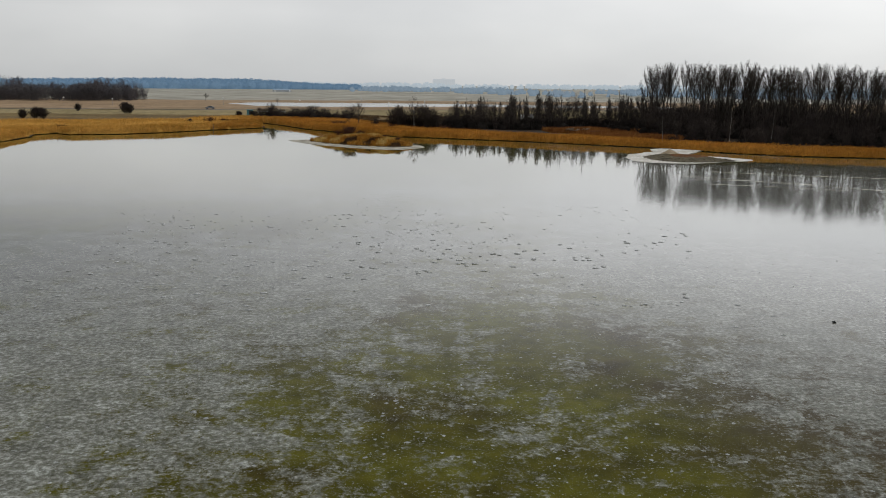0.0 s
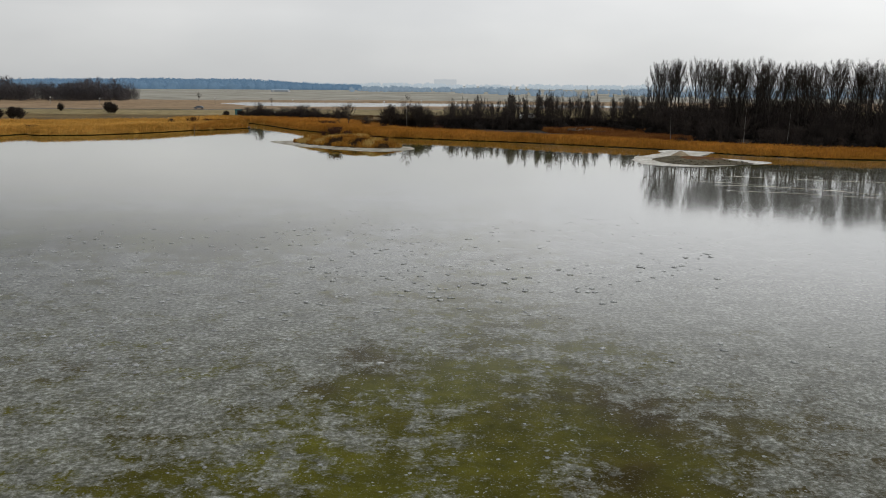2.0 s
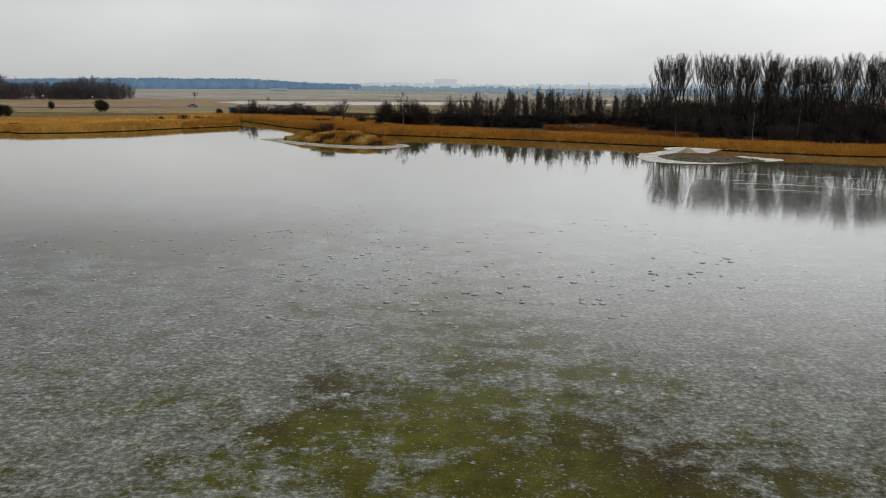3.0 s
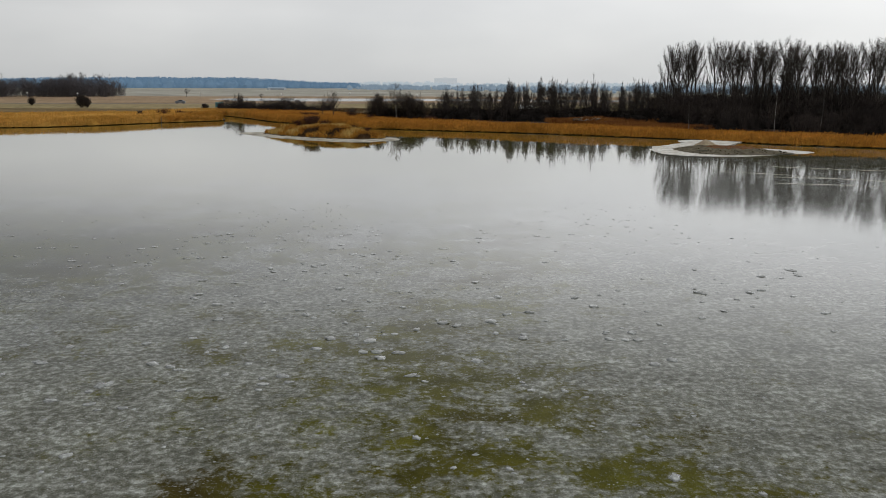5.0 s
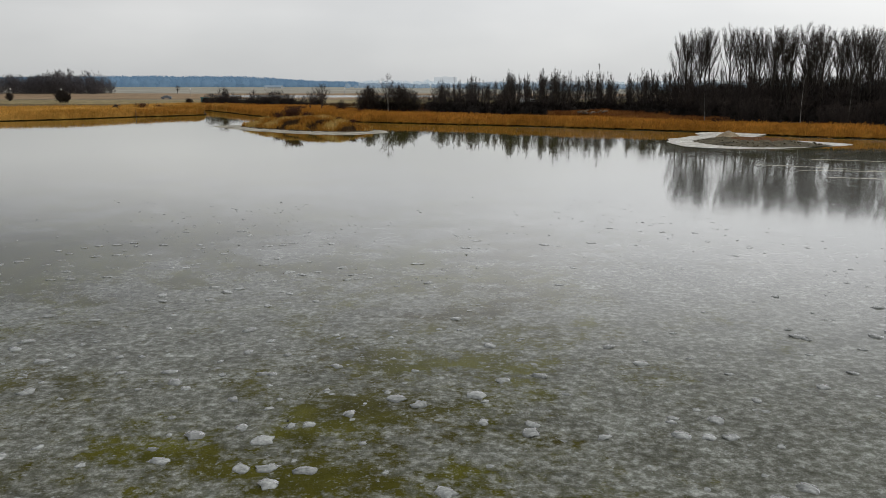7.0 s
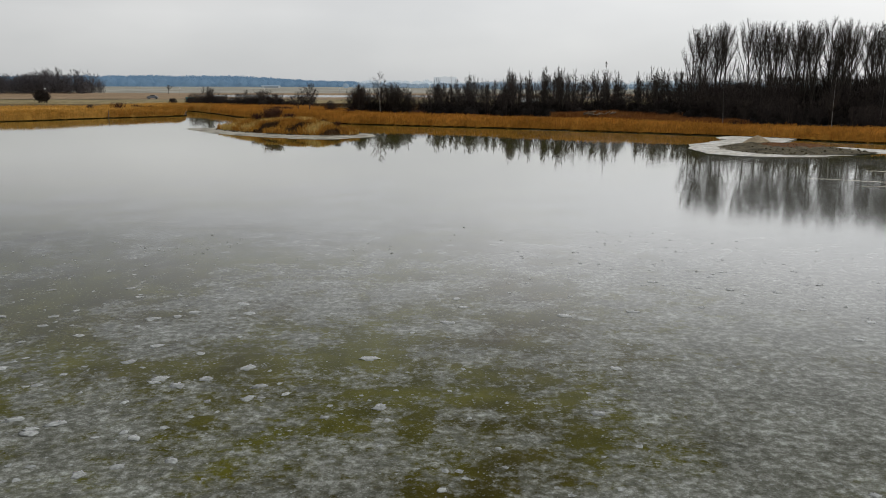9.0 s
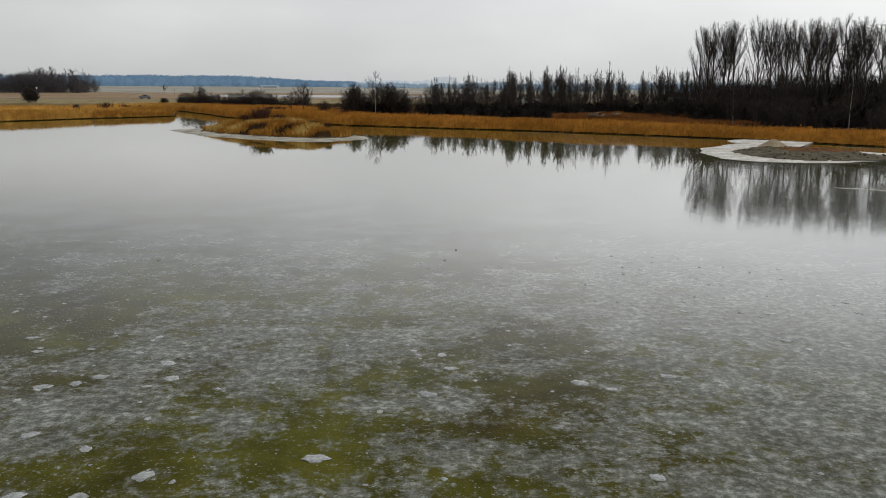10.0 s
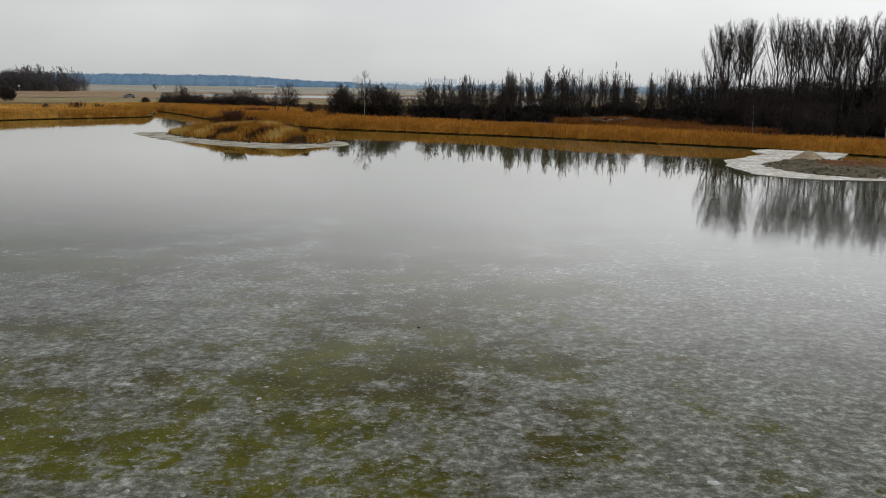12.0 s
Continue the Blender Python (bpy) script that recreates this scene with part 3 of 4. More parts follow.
                    for f in (0.35, 0.8):
                        s0 = p2 + (mid - p2) * f
                        fine.spike(s0, s0 + way(az + 1.1 * rng.standard_normal(), rng.uniform(0.4, 1.3)) * long * 0.5, twig * 0.7)
    return (wood, fine, boughs) if apart else (wood, fine)


def tree_thing(name, label, category, rng, wood_material, group="", twig_material=TWIG, limb_material=None, whole=False, **shape):
    wood, fine, boughs = bare_tree(rng, apart=True, **shape)
    ob = thing(name, label, category, group=group)
    if "stems" not in shape and not whole:
        for b in boughs:
            part("limb", b.mesh("limb", limb_material or wood_material), ob)
    else:
        rest = Twigs()
        for b in boughs:
            k = len(rest.v)
            rest.v += b.v
            rest.t += [(i + k, j + k, l + k) for i, j, l in b.t]
        tagged(part("branchwork", rest.mesh("branchwork", wood_material), ob), kind="stuff")
    part("trunk", wood.mesh("trunk", wood_material), ob)
    part("crown", fine.mesh("crown", twig_material), ob)
    return ob


def stand(sources, spots, rng, low=0.9, high=1.08):
    """Places trees at (x, y) or (x, y, size), each source first and then copies of it."""
    fresh = list(sources)
    for k, (x, y, *size) in enumerate(spots):
        ob = sources[k % len(sources)]
        s = size[0] if size else rng.uniform(low, high)
        z = float(ground_height(np.array([x]), np.array([y]))[0])
        m = pose(x, y, z, 0, 0, rng.uniform(0, 360)) @ Matrix.Diagonal((s, s, s * rng.uniform(0.96, 1.04), 1))
        if ob in fresh:
            fresh.remove(ob)
            ob.matrix_basis = m
        else:
            flat = ob.scale.copy()
            ob.scale = (1, 1, 1)
            copy_thing(ob, m)
            ob.scale = flat


def strewn(name, label, category, variants, spots, m, rng, low=0.8, high=1.2):
    """Many plants of a kind, past counting, in one mesh."""
    vs, ts, k = [], [], 0
    for x, y, s in spots:
        v, t = variants[rng.integers(len(variants))]
        a, g = rng.uniform(0, 6.28), s * rng.uniform(low, high)
        c, q = math.cos(a), math.sin(a)
        z = float(ground_height(np.array([x]), np.array([y]))[0])
        vs.append(np.stack([x + g * (c * v[:, 0] - q * v[:, 1]), y + g * (q * v[:, 0] + c * v[:, 1]), z + g * v[:, 2]], -1))
        ts.append(t + k)
        k += len(v)
    return tagged(new(name, soup(name, np.concatenate(vs), np.concatenate(ts), m)), label, category, kind="stuff")


rng = np.random.default_rng(21)
poplars = [tree_thing("poplar", "tall bare poplar with steep branches behind the reeds", "tree", rng, BARK, "poplar row by the lake", tall=18.7, crest=1.4, stem=0.24, first=0.32, limbs=n, rise=r, reach=0.62, bend=0.27, lift=(-0.1, 1.1), twig=0.0125, gap=0.22, fan=0.95, forks=3, lite=True) for n, r in ((15, 1.12), (18, 1.16), (16, 1.10), (19, 1.16), (17, 1.13))]
spots = [(57.4, 241.5, 0.93), (58.9, 240, 0.98), (60.2, 243, 1.0), (61.6, 240.5, 1.02), (63.0, 242, 1.0), (64.2, 240.5, 0.99)]
for k in range(36):
    x, y = 66.6 + 1.55 * k, 234.4 - 1.66 * k
    size = max(0.9, 1.03 - 0.0045 * k)
    spots.append((x + rng.uniform(-0.6, 0.6), y + rng.uniform(-1.0, 1.0), size * rng.uniform(0.97, 1.03)))
    if k % 3 != 1:
        spots.append((x + 7 + rng.uniform(-0.6, 0.6), y + 6 + rng.uniform(-1.0, 1.0), size * rng.uniform(0.97, 1.05)))
stand(poplars, spots, rng, 0.98, 1.04)

alders = [tree_thing("alder", "slender bare alder in the dark belt behind the reeds", "tree", rng, BARK, "alder belt by the lake", tall=10.8, stem=0.10, first=0.12, limbs=n, rise=r, reach=s, twig=0.0105, gap=0.24, fan=0.8, bend=0.35, lift=(0.0, 1.15), whole=True, forks=2, lite=True) for n, r, s in ((15, 1.15, 0.6), (18, 1.0, 0.46), (13, 1.2, 0.7), (19, 1.05, 0.42), (16, 1.1, 0.5), (17, 0.95, 0.44))]
spots = []
for k in range(58):
    u, w = rng.random(), rng.random()
    spots.append((60 + 60 * u + 14 * w, 241 - 64 * u + 12 * w, rng.uniform(0.85, 1.12)))
for k in range(190):
    x = 4 + 0.33 * k + rng.uniform(-0.7, 0.7)
    y = 262 - 0.16 * (x - 2) + 16 * rng.random()
    wave = math.sin(0.62 * x) + 0.8 * math.sin(1.47 * x + 1.0) + 0.5 * math.sin(0.23 * x)
    if rng.random() < 0.74 + 0.16 * wave:
        spots.append((x, y, rng.uniform(0.74, 1.05) * (1.0 + 0.085 * wave) * (0.76 + 0.26 * float(step(2, 30, x)))))
spots += [(-13 + 1.35 * k + rng.uniform(-0.5, 0.5), 256 + 3 * rng.random(), rng.uniform(0.60, 0.76)) for k in range(9)]
stand(alders, spots, rng)

rng = np.random.default_rng(5)
bush_forms = []
for _ in range(4):
    wood, fine = bare_tree(rng, 6.8, 0.06, 0.08, 6, 0.85, 0.55, 0.035, 1.1, 1.5, stems=5, lite=True, bend=0.35, lift=(-0.1, 1.1))
    (a, b), (c, d) = wood.arrays(), fine.arrays()
    bush_forms.append((np.concatenate([a, c]), np.concatenate([b, d + len(a)])))

def ragged_form(rng, rows=6, around=12):
    """A ragged filler heap, one high and wider than that, added to darken the thickets."""
    v, t = [], []
    for j in range(rows):
        f = j / (rows - 1)
        for q in range(around):
            s = 2 * math.pi * q / around + 0.25 * rng.standard_normal()
            k = (0.80 * math.sqrt(max(0.0, 1 - f ** 2)) + 0.14) * rng.uniform(0.75, 1.2)
            v.append((k * math.cos(s), k * math.sin(s), f * rng.uniform(0.85, 1.0)))
    for j in range(rows - 1):
        for q in range(around):
            a, b = j * around + q, j * around + (q + 1) % around
            t += [(a, b, b + around), (a, b + around, a + around)]
    return np.array(v), np.array(t)


def tangle_form(rng, count, wide, long, thick, low=0.0):
    """A dome, one high, of many short thin shoots that point outwards and up: twiggy growth with gaps and an uneven rim."""
    u = rng.uniform(0, 6.28, count)
    h = low + (1 - low) * rng.random(count) ** 0.8
    r = wide * np.sqrt(np.maximum(0.04, 1 - ((h - 0.35) / 0.68) ** 2)) * rng.random(count) ** 0.4
    p = np.stack([r * np.cos(u), r * np.sin(u), h * rng.uniform(0.8, 1.0, count)], -1)
    d = np.stack([0.55 * np.cos(u), 0.55 * np.sin(u), 0 * u + 0.6], -1) + 0.45 * rng.standard_normal((count, 3))
    d *= (long * rng.uniform(0.5, 1.3, count) / np.linalg.norm(d, axis=1))[:, None]
    side = np.cross(d, rng.standard_normal((count, 3)))
    side *= (thick * rng.uniform(0.6, 1.4, count) / np.linalg.norm(side, axis=1))[:, None]
    v = np.stack([p - side, p + side, p + d], 1).reshape(-1, 3)
    return v, np.arange(3 * count).reshape(-1, 3)


def overlaid(*forms):
    vs, ts, k = [], [], 0
    for v, t in forms:
        vs.append(v)
        ts.append(t + k)
        k += len(v)
    return np.concatenate(vs), np.concatenate(ts)


def shrunk(form, g):
    return form[0] * g, form[1]


heaps = [overlaid(shrunk(ragged_form(rng), 0.72), tangle_form(rng, 260, 0.95, 0.30, 0.022)) for _ in range(6)]
spots, low = [], []
for k in range(75):
    u, w = rng.random(), rng.random()
    x, y = 59 + 60 * u + 13 * w ** 1.5, 237.5 - 64 * u + 14 * w ** 1.5
    spots.append((x, y, rng.uniform(1.0, 1.3)))
for k in range(430):
    u, w = rng.random(), rng.random()
    low.append((61 + 60 * u + 14 * w, 239 - 64 * u + 15 * w, rng.uniform(2.2, 5.2)))
for k in range(80):
    u, w = rng.random(), rng.random()
    spots.append((66 + 62 * u + 30 * w, 244 - 64 * u + 26 * w, rng.uniform(1.3, 1.7)))
    low.append((66 + 62 * u + 30 * w, 246 - 64 * u + 26 * w, rng.uniform(4.8, 6.6)))
for k in range(46):
    x, y = rng.uniform(56, 73), rng.uniform(224, 247)
    spots.append((x, y, rng.uniform(0.9, 1.2)))
    low.append((x, y + 2, rng.uniform(2.0, 4.2)))
for k in range(2000):
    x, y = rng.uniform(57, 128), rng.uniform(176, 240)
    d = -float(distance_in([(x, y)], LAKE)[0])
    if len(spots) < 255 and 11 < d < 40 and y < 236 - 1.09 * (x - 62):
        spots.append((x, y, rng.uniform(0.35, 0.6) + 0.012 * d))
        low.append((x + rng.uniform(-2, 2), y + rng.uniform(1, 3), rng.uniform(0.8, 1.5) + 0.03 * d))
strewn("thicket", "dense dark leafless underwood beneath the poplars", "bushes", bush_forms, spots, THICKET, rng)
spots = []
for k in range(110):
    x = 1 + 68 * rng.random()
    y = 259 - 0.14 * x + 12 * rng.random()
    spots.append((x, y, rng.uniform(0.55, 0.92)))
for k in range(250):
    x = 2 + 60 * rng.random()
    low.append((x, 260 - 0.14 * x + 12 * rng.random(), rng.uniform(1.2, 3.0)))
strewn("thicket", "low dark leafless scrub beneath the alders", "bushes", bush_forms, spots, THICKET, rng)
spots = []
for k in range(64):
    x = rng.uniform(-66, -30)
    tall = 0.64 + 0.12 * math.sin(0.4 * x + 1.0) + 0.10 * math.sin(0.9 * x)
    spots.append((x, rng.uniform(305, 322), tall * rng.uniform(0.85, 1.15)))
    low.append((x, rng.uniform(306, 322), tall * rng.uniform(2.8, 4.4)))
strewn("thicket", "dark scrub behind the reeds beside the inlet", "bushes", bush_forms, spots, THICKET, rng)
for k in range(30):
    low.append((rng.uniform(-14, -2), rng.uniform(256, 262), rng.uniform(1.2, 3.0)))
for k in range(40):
    low.append((rng.uniform(50, 61), rng.uniform(243, 262), rng.uniform(1.2, 3.0)))
strewn("brambles", "near-black filler heaps added to darken the thickets under the trees", "bushes", heaps, low, WOOD_FILLER, rng)

birch = tree_thing("birch", "bare birch with a pale trunk among bushes", "tree", rng, BIRCH, "birches by the lake", limb_material=BARK, tall=10.6, stem=0.11, first=0.25, limbs=24, rise=0.8, reach=0.5, twig=0.016, gap=0.32, fan=0.8, bend=0.4, lift=(0.0, 1.1))
stand([birch], [(-7.8, 255, 1.0), (64.6, 191.5, 0.8), (54.7, 211, 0.62), (80.6, 209, 0.8)], rng)
shrub = tree_thing("shrub", "dark rounded bare shrub standing beside the birch", "shrub", rng, BARK, "shrubs round the birch", tall=7.4, stem=0.07, first=0.05, limbs=10, rise=0.8, reach=0.60, twig=0.02, gap=0.34, fan=1.0, stems=7, bend=0.35, lift=(-0.2, 1.1))
stand([shrub], [(-12.6, 256, 1.0), (-4.6, 256, 0.97), (-1.2, 258, 0.72), (-14.8, 258, 0.62), (-9.6, 258, 0.72), (-20, 262, 0.5), (-6.4, 258, 1.02), (-13.4, 259, 0.86), (-3.0, 257, 0.8)], rng)
round_tree = tree_thing("round_tree", "small bare tree with a rounded crown behind the reeds", "tree", rng, BARK, tall=7.6, stem=0.16, first=0.18, limbs=22, rise=0.75, reach=0.62, twig=0.018, gap=0.28, fan=0.9, bend=0.4, lift=(-0.1, 1.1))
stand([round_tree], [(-25.6, 268, 1.0), (-28.5, 270, 0.72), (3.5, 262, 0.9), (-16, 290, 0.62), (-126, 346, 0.62), (-152, 362, 0.5), (-98, 520, 0.55), (-152, 560, 0.7)], rng)
low_bush = tree_thing("low_bush", "low dark bush at the edge of the reed bed", "bush", rng, BARK, tall=3.7, stem=0.05, first=0.05, limbs=11, rise=0.75, reach=0.5, twig=0.03, gap=0.22, fan=1.1, stems=9, bend=0.1, lift=(-0.4, 1.2), lite=True)
stand([low_bush], [(-126, 346, 1.25), (-124.5, 346.5, 1.0), (-152, 362, 0.8), (-138, 300, 1.1), (-141, 300, 1.2), (-146, 302, 0.9), (-163, 305, 1.2), (-169, 306, 1.3), (-70, 322, 0.8), (-76, 325, 0.7), (-78, 268, 0.55)], rng)
red_bush = tree_thing("red_bush", "low red-brown bush among the reeds", "bush", rng, RED_TWIG, "red-brown bushes in the reeds", twig_material=RED_TWIG, tall=2.3, stem=0.04, first=0.05, limbs=9, rise=0.7, reach=0.9, twig=0.026, gap=0.3, fan=0.6, stems=6, lite=True)
stand([red_bush], [(-72.5, 272, 1.0), (-69, 274, 0.75), (-66, 276, 0.7), (-101, 229.5, 0.75), (-32, 262, 0.9), (-30, 264, 0.8), (-14, 250, 0.7), (1, 247, 0.7), (-20, 262, 0.8)], rng)


# ---- dark strip painted as the shade at the foot of the reeds ----
def mud_bank(points, name):
    v, f, k = [], [], 0
    p = np.array(points, float)
    for i in range(len(p) - 1):
        n = max(2, int(np.linalg.norm(p[i + 1] - p[i]) / 0.8))
        for u in np.arange(n) / n:
            q = p[i] + (p[i + 1] - p[i]) * u
            a = p[i + 1] - p[i]
            side = np.array([a[1], -a[0]]) / np.linalg.norm(a)
            w = 0.12 * rolling(2.1 * q[0], 2.1 * q[1]) + 0.06 * rng.standard_normal()
            o = q - side * (0.05 + w)
            i2 = q + side * 0.9
            v += [(o[0], o[1], 0.004), (o[0] + 0.12 * side[0], o[1] + 0.12 * side[1], 0.05 + 0.03 * rng.standard_normal()), (i2[0], i2[1], 0.16)]
            k += 1
    for j in range(k - 1):
        f += [(3 * j, 3 * j + 1, 3 * j + 4, 3 * j + 3), (3 * j + 1, 3 * j + 2, 3 * j + 5, 3 * j + 4)]
    tagged(new("mud_bank", mesh_of("mud_bank", v, f, MUD_AND_SHADE)), "dark strip painted as the shade at the foot of the reeds", "bank", kind="structure")


mud_bank(LAKE[:14][::-1], "right")
mud_bank(LAKE[14:29][::-1], "left")

# ---- far woods ----
def crown_form(rng, slim, rows=5, around=8):
    """An uneven, ragged crown on a short stem, for woods far off."""
    v, t = [], []
    for j in range(rows):
        f = j / (rows - 1)
        r = slim * (math.sin(math.pi * min(1, 0.18 + 0.82 * f) ** 0.8) ** 0.7 + 0.05) * rng.uniform(0.75, 1.2)
        for q in range(around):
            s = 2 * math.pi * q / around
            k = r * rng.uniform(0.6, 1.3)
            v.append((k * math.cos(s), k * math.sin(s), f + 0.10 * rng.standard_normal() * (f > 0)))
    for j in range(rows - 1):
        for q in range(around):
            a, b = j * around + q, j * around + (q + 1) % around
            t += [(a, b, b + around), (a, b + around, a + around)]
    return np.array(v), np.array(t)


rng = np.random.default_rng(3)
wood_forms = []
for _ in range(4):
    wood, fine = bare_tree(rng, 12.5, 0.2, 0.03, 15, 0.7, 0.62, 0.12, 1.8, 2.8, lite=True)
    (a, b), (c, d) = wood.arrays(), fine.arrays()
    wood_forms.append((np.concatenate([a, c]), np.concatenate([b, d + len(a)])))
spots, low = [], []
for k in range(270):
    u, w = rng.random(), rng.random()
    x = -385 + 190 * u
    y = 520 + 0.25 * (x + 290) + 45 * w
    size = (0.62 + 0.38 * step(-345, -270, x)) * (1 - 0.25 * step(-215, -195, x))
    spots.append((x, y, rng.uniform(0.58, 0.98) * size * (1 + 0.10 * math.sin(0.11 * x))))
    low.append((x + rng.uniform(-4, 4), y, rng.uniform(2.4, 4.6) * size))
strewn("distant_wood", "dark leafless wood standing on the far meadow", "wood", wood_forms, spots, WOOD_LEFT, rng)
fuzzy = [tangle_form(rng, 420, 0.55, 0.13, 0.012) for _ in range(6)]
low = [(x, y, 2.05 * g) for x, y, g in low]
strewn("distant_underwood", "dense grey-brown twig crowns of the far wood", "wood", fuzzy, low, WOOD_LEFT, rng)

forms = [overlaid(shrunk(crown_form(rng, 0.7), 0.8), tangle_form(rng, 90, 0.62, 0.15, 0.05)) for _ in range(8)]
spots = []
for k in range(1150):
    x = -1150 + 1000 * rng.random()
    y = 1400 + 120 * rng.random() + 0.25 * (x + 600)
    spots.append((x, y, 17 * (1 - 0.45 * step(-380, -150, x)) * (1 - 0.2 * step(-560, -700, x)) * (1 + 0.10 * rolling(0.12 * x, 0, 1))))
soft = strewn("backdrop_wood", "long wood on the horizon, painted blue-grey with haze", "wood", forms, spots, FAR_WOOD, rng, 0.9, 1.08)
soft.data.polygons.foreach_set("use_smooth", [True] * len(soft.data.polygons))
spots = []
for k in range(700):
    x = -160 + 900 * rng.random()
    if rolling(0.13 * x, 0.0, 4) > -0.35:
        spots.append((x, 800 + 400 * float(step(150, -40, x)) + 420 * rng.random(), 6.4 * (1 + 0.35 * rolling(0.3 * x, 0, 2))))
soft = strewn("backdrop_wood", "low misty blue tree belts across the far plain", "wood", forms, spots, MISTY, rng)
soft.data.polygons.foreach_set("use_smooth", [True] * len(soft.data.polygons))
spots = []
for k in range(850):
    x = -1300 + 3000 * rng.random()
    spots.append((x, 2050 + 400 * rng.random(), 11.5 * (1 + 0.25 * rolling(0.06 * x, 0, 3))))
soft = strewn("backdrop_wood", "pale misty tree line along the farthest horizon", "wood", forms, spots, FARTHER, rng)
soft.data.polygons.foreach_set("use_smooth", [True] * len(soft.data.polygons))


# ---- buildings ----
def slab_block(x, y, wide, deep, tall):
    ob = thing("apartment_building", "long pale concrete apartment block on the misty horizon", "building", pose(x, y, 0.5, 0, 0, 4))
    part("wall", mesh_of("wall", *box(-wide / 2, 0, -1, wide / 2, deep, tall), PALE_WALL), ob)
    part("roof", mesh_of("roof", *joined(box(-wide / 2 - 0.4, -0.4, tall, wide / 2 + 0.4, deep + 0.4, tall + 0.5), box(-6, 3, tall + 0.5, 4, 9, tall + 2.4)), PALE_WALL), ob)
    pane = mesh_of("window", *box(-1.6, -0.12, 0, 1.6, 0.02, 1.5), GREY_PANE)
    for floor in range(7):
        for k in range(12):
            w = part("window", pane, ob)
            w.location = (-wide / 2 + 3.2 + k * (wide - 6.4) / 11, 0, 2.0 + floor * 3.1)


slab_block(10, 2500, 64, 14, 24.5)


def gabled(name, label, m, wide, deep, wall, ridge, wall_material, roof_material):
    ob = thing(name, label, "building", m)
    a, b = wide / 2, deep / 2
    v = [(-a, -b, -0.5), (a, -b, -0.5), (a, b, -0.5), (-a, b, -0.5), (-a, -b, wall), (a, -b, wall), (a, b, wall), (-a, b, wall), (-a, 0, ridge), (a, 0, ridge)]
    f = [(0, 1, 5, 4), (2, 3, 7, 6), (1, 2, 6, 9, 5), (3, 0, 4, 8, 7)]
    part("wall", mesh_of("wall", v, f, wall_material), ob)
    c, d, q = a + 0.3, b + 0.35, 0.14
    drop = 0.35 * (ridge - wall) / b
    v = [(-c, -d, wall - drop), (c, -d, wall - drop), (c, 0, ridge), (-c, 0, ridge), (c, d, wall - drop), (-c, d, wall - drop)]
    v += [(x, y, z + q) for x, y, z in v]
    f = [(0, 1, 2, 3), (3, 2, 4, 5), (6, 9, 8, 7), (9, 11, 10, 8), (0, 6, 7, 1), (5, 4, 10, 11), (1, 7, 8, 2), (2, 8, 10, 4), (0, 3, 9, 6), (3, 5, 11, 9)]
    part("roof", mesh_of("roof", v, f, roof_material), ob)
    return ob


# the roof shares the tree belts' painted haze and its glow
hall = gabled("farm_hall", "low pale farm hall with a blue-grey roof before the wood", pose(-205, 1120, 1.2, 0, 0, -8), 22, 9, 2.2, 3.6, HALL_WALL, MISTY)
part("door", mesh_of("door", *box(-9, -4.62, -0.4, -6.5, -4.52, 2.2), WHITE), hall)
cabin = gabled("cabin", "white cabin half hidden behind the alder belt", pose(30, 300, 0.4, 0, 0, 6), 4.2, 3.4, 2.1, 3.0, WHITE, WHITE)
part("door", mesh_of("door", *box(-0.4, -1.78, -0.3, 0.5, -1.71, 1.8), GREY_WOOD), cabin)
pane = part("window", mesh_of("window", *box(0.9, -1.78, 0.8, 1.7, -1.71, 1.5), DARK_GLASS), cabin)
part("frame", mesh_of("frame", *joined(box(0.82, -1.80, 0.72, 1.78, -1.712, 0.79), box(0.82, -1.80, 1.51, 1.78, -1.712, 1.58), box(0.82, -1.80, 0.79, 0.89, -1.712, 1.51), box(1.71, -1.80, 0.79, 1.78, -1.712, 1.51)), WHITE), pane)

def pump_house(x, y, z):
    ob = thing("pump_house", "small teal pump hut on the dike by the inlet", "hut", pose(x, y, z, 0, 0, 8))
    part("wall", bevelled("wall", box(-1.2, -0.9, -0.6, 1.2, 0.9, 1.5), 0.03, TEAL), ob)
    part("roof", bevelled("roof", box(-1.4, -1.1, 1.5, 1.4, 1.1, 1.66), 0.03, TEAL), ob)
    part("door", bevelled("door", box(-0.4, -0.95, -0.3, 0.4, -0.905, 1.3), 0.01, DARK_ROOF), ob)


pump_house(-74.8, 339, 1.35)


def plank_bridge(x, y, z, length):
    ob = thing("footbridge", "weathered grey timber footbridge with white rails over the inlet", "bridge", pose(x, y, z, 0, 0, 5))
    post = mesh_of("post", *box(-0.06, -0.06, -1.4, 0.06, 0.06, 1.1), GREY_WOOD)
    rail = mesh_of("rail", *box(-length / 2, -0.04, -0.06, length / 2, 0.04, 0.06), WHITE)
    deck = mesh_of("plank", *box(-0.11, -0.9, -0.04, 0.11, 0.9, 0.04), GREY_WOOD)
    for k in range(int(length / 0.25)):
        part("plank", deck, ob).location = (-length / 2 + 0.125 + 0.25 * k, 0, 0)
    for side in (-0.92, 0.92):
        for high in (0.55, 1.02):
            part("rail", rail, ob, "white painted rail").location = (0, side, high)
        for k in range(6):
            part("post", post, ob).location = (-length / 2 + k * length / 5, side, 0)


plank_bridge(-66.5, 340, 1.25, 11)


def lamp_post(x, y, z):
    ob = thing("marker_lamp", "white round marker lamp on a thin grey post", "lamp", pose(x, y, z), group="lamps along the road")
    bm = bmesh.new()
    bmesh.ops.create_icosphere(bm, subdivisions=2, radius=0.36)
    me = bpy.data.meshes.new("globe")
    bm.to_mesh(me)
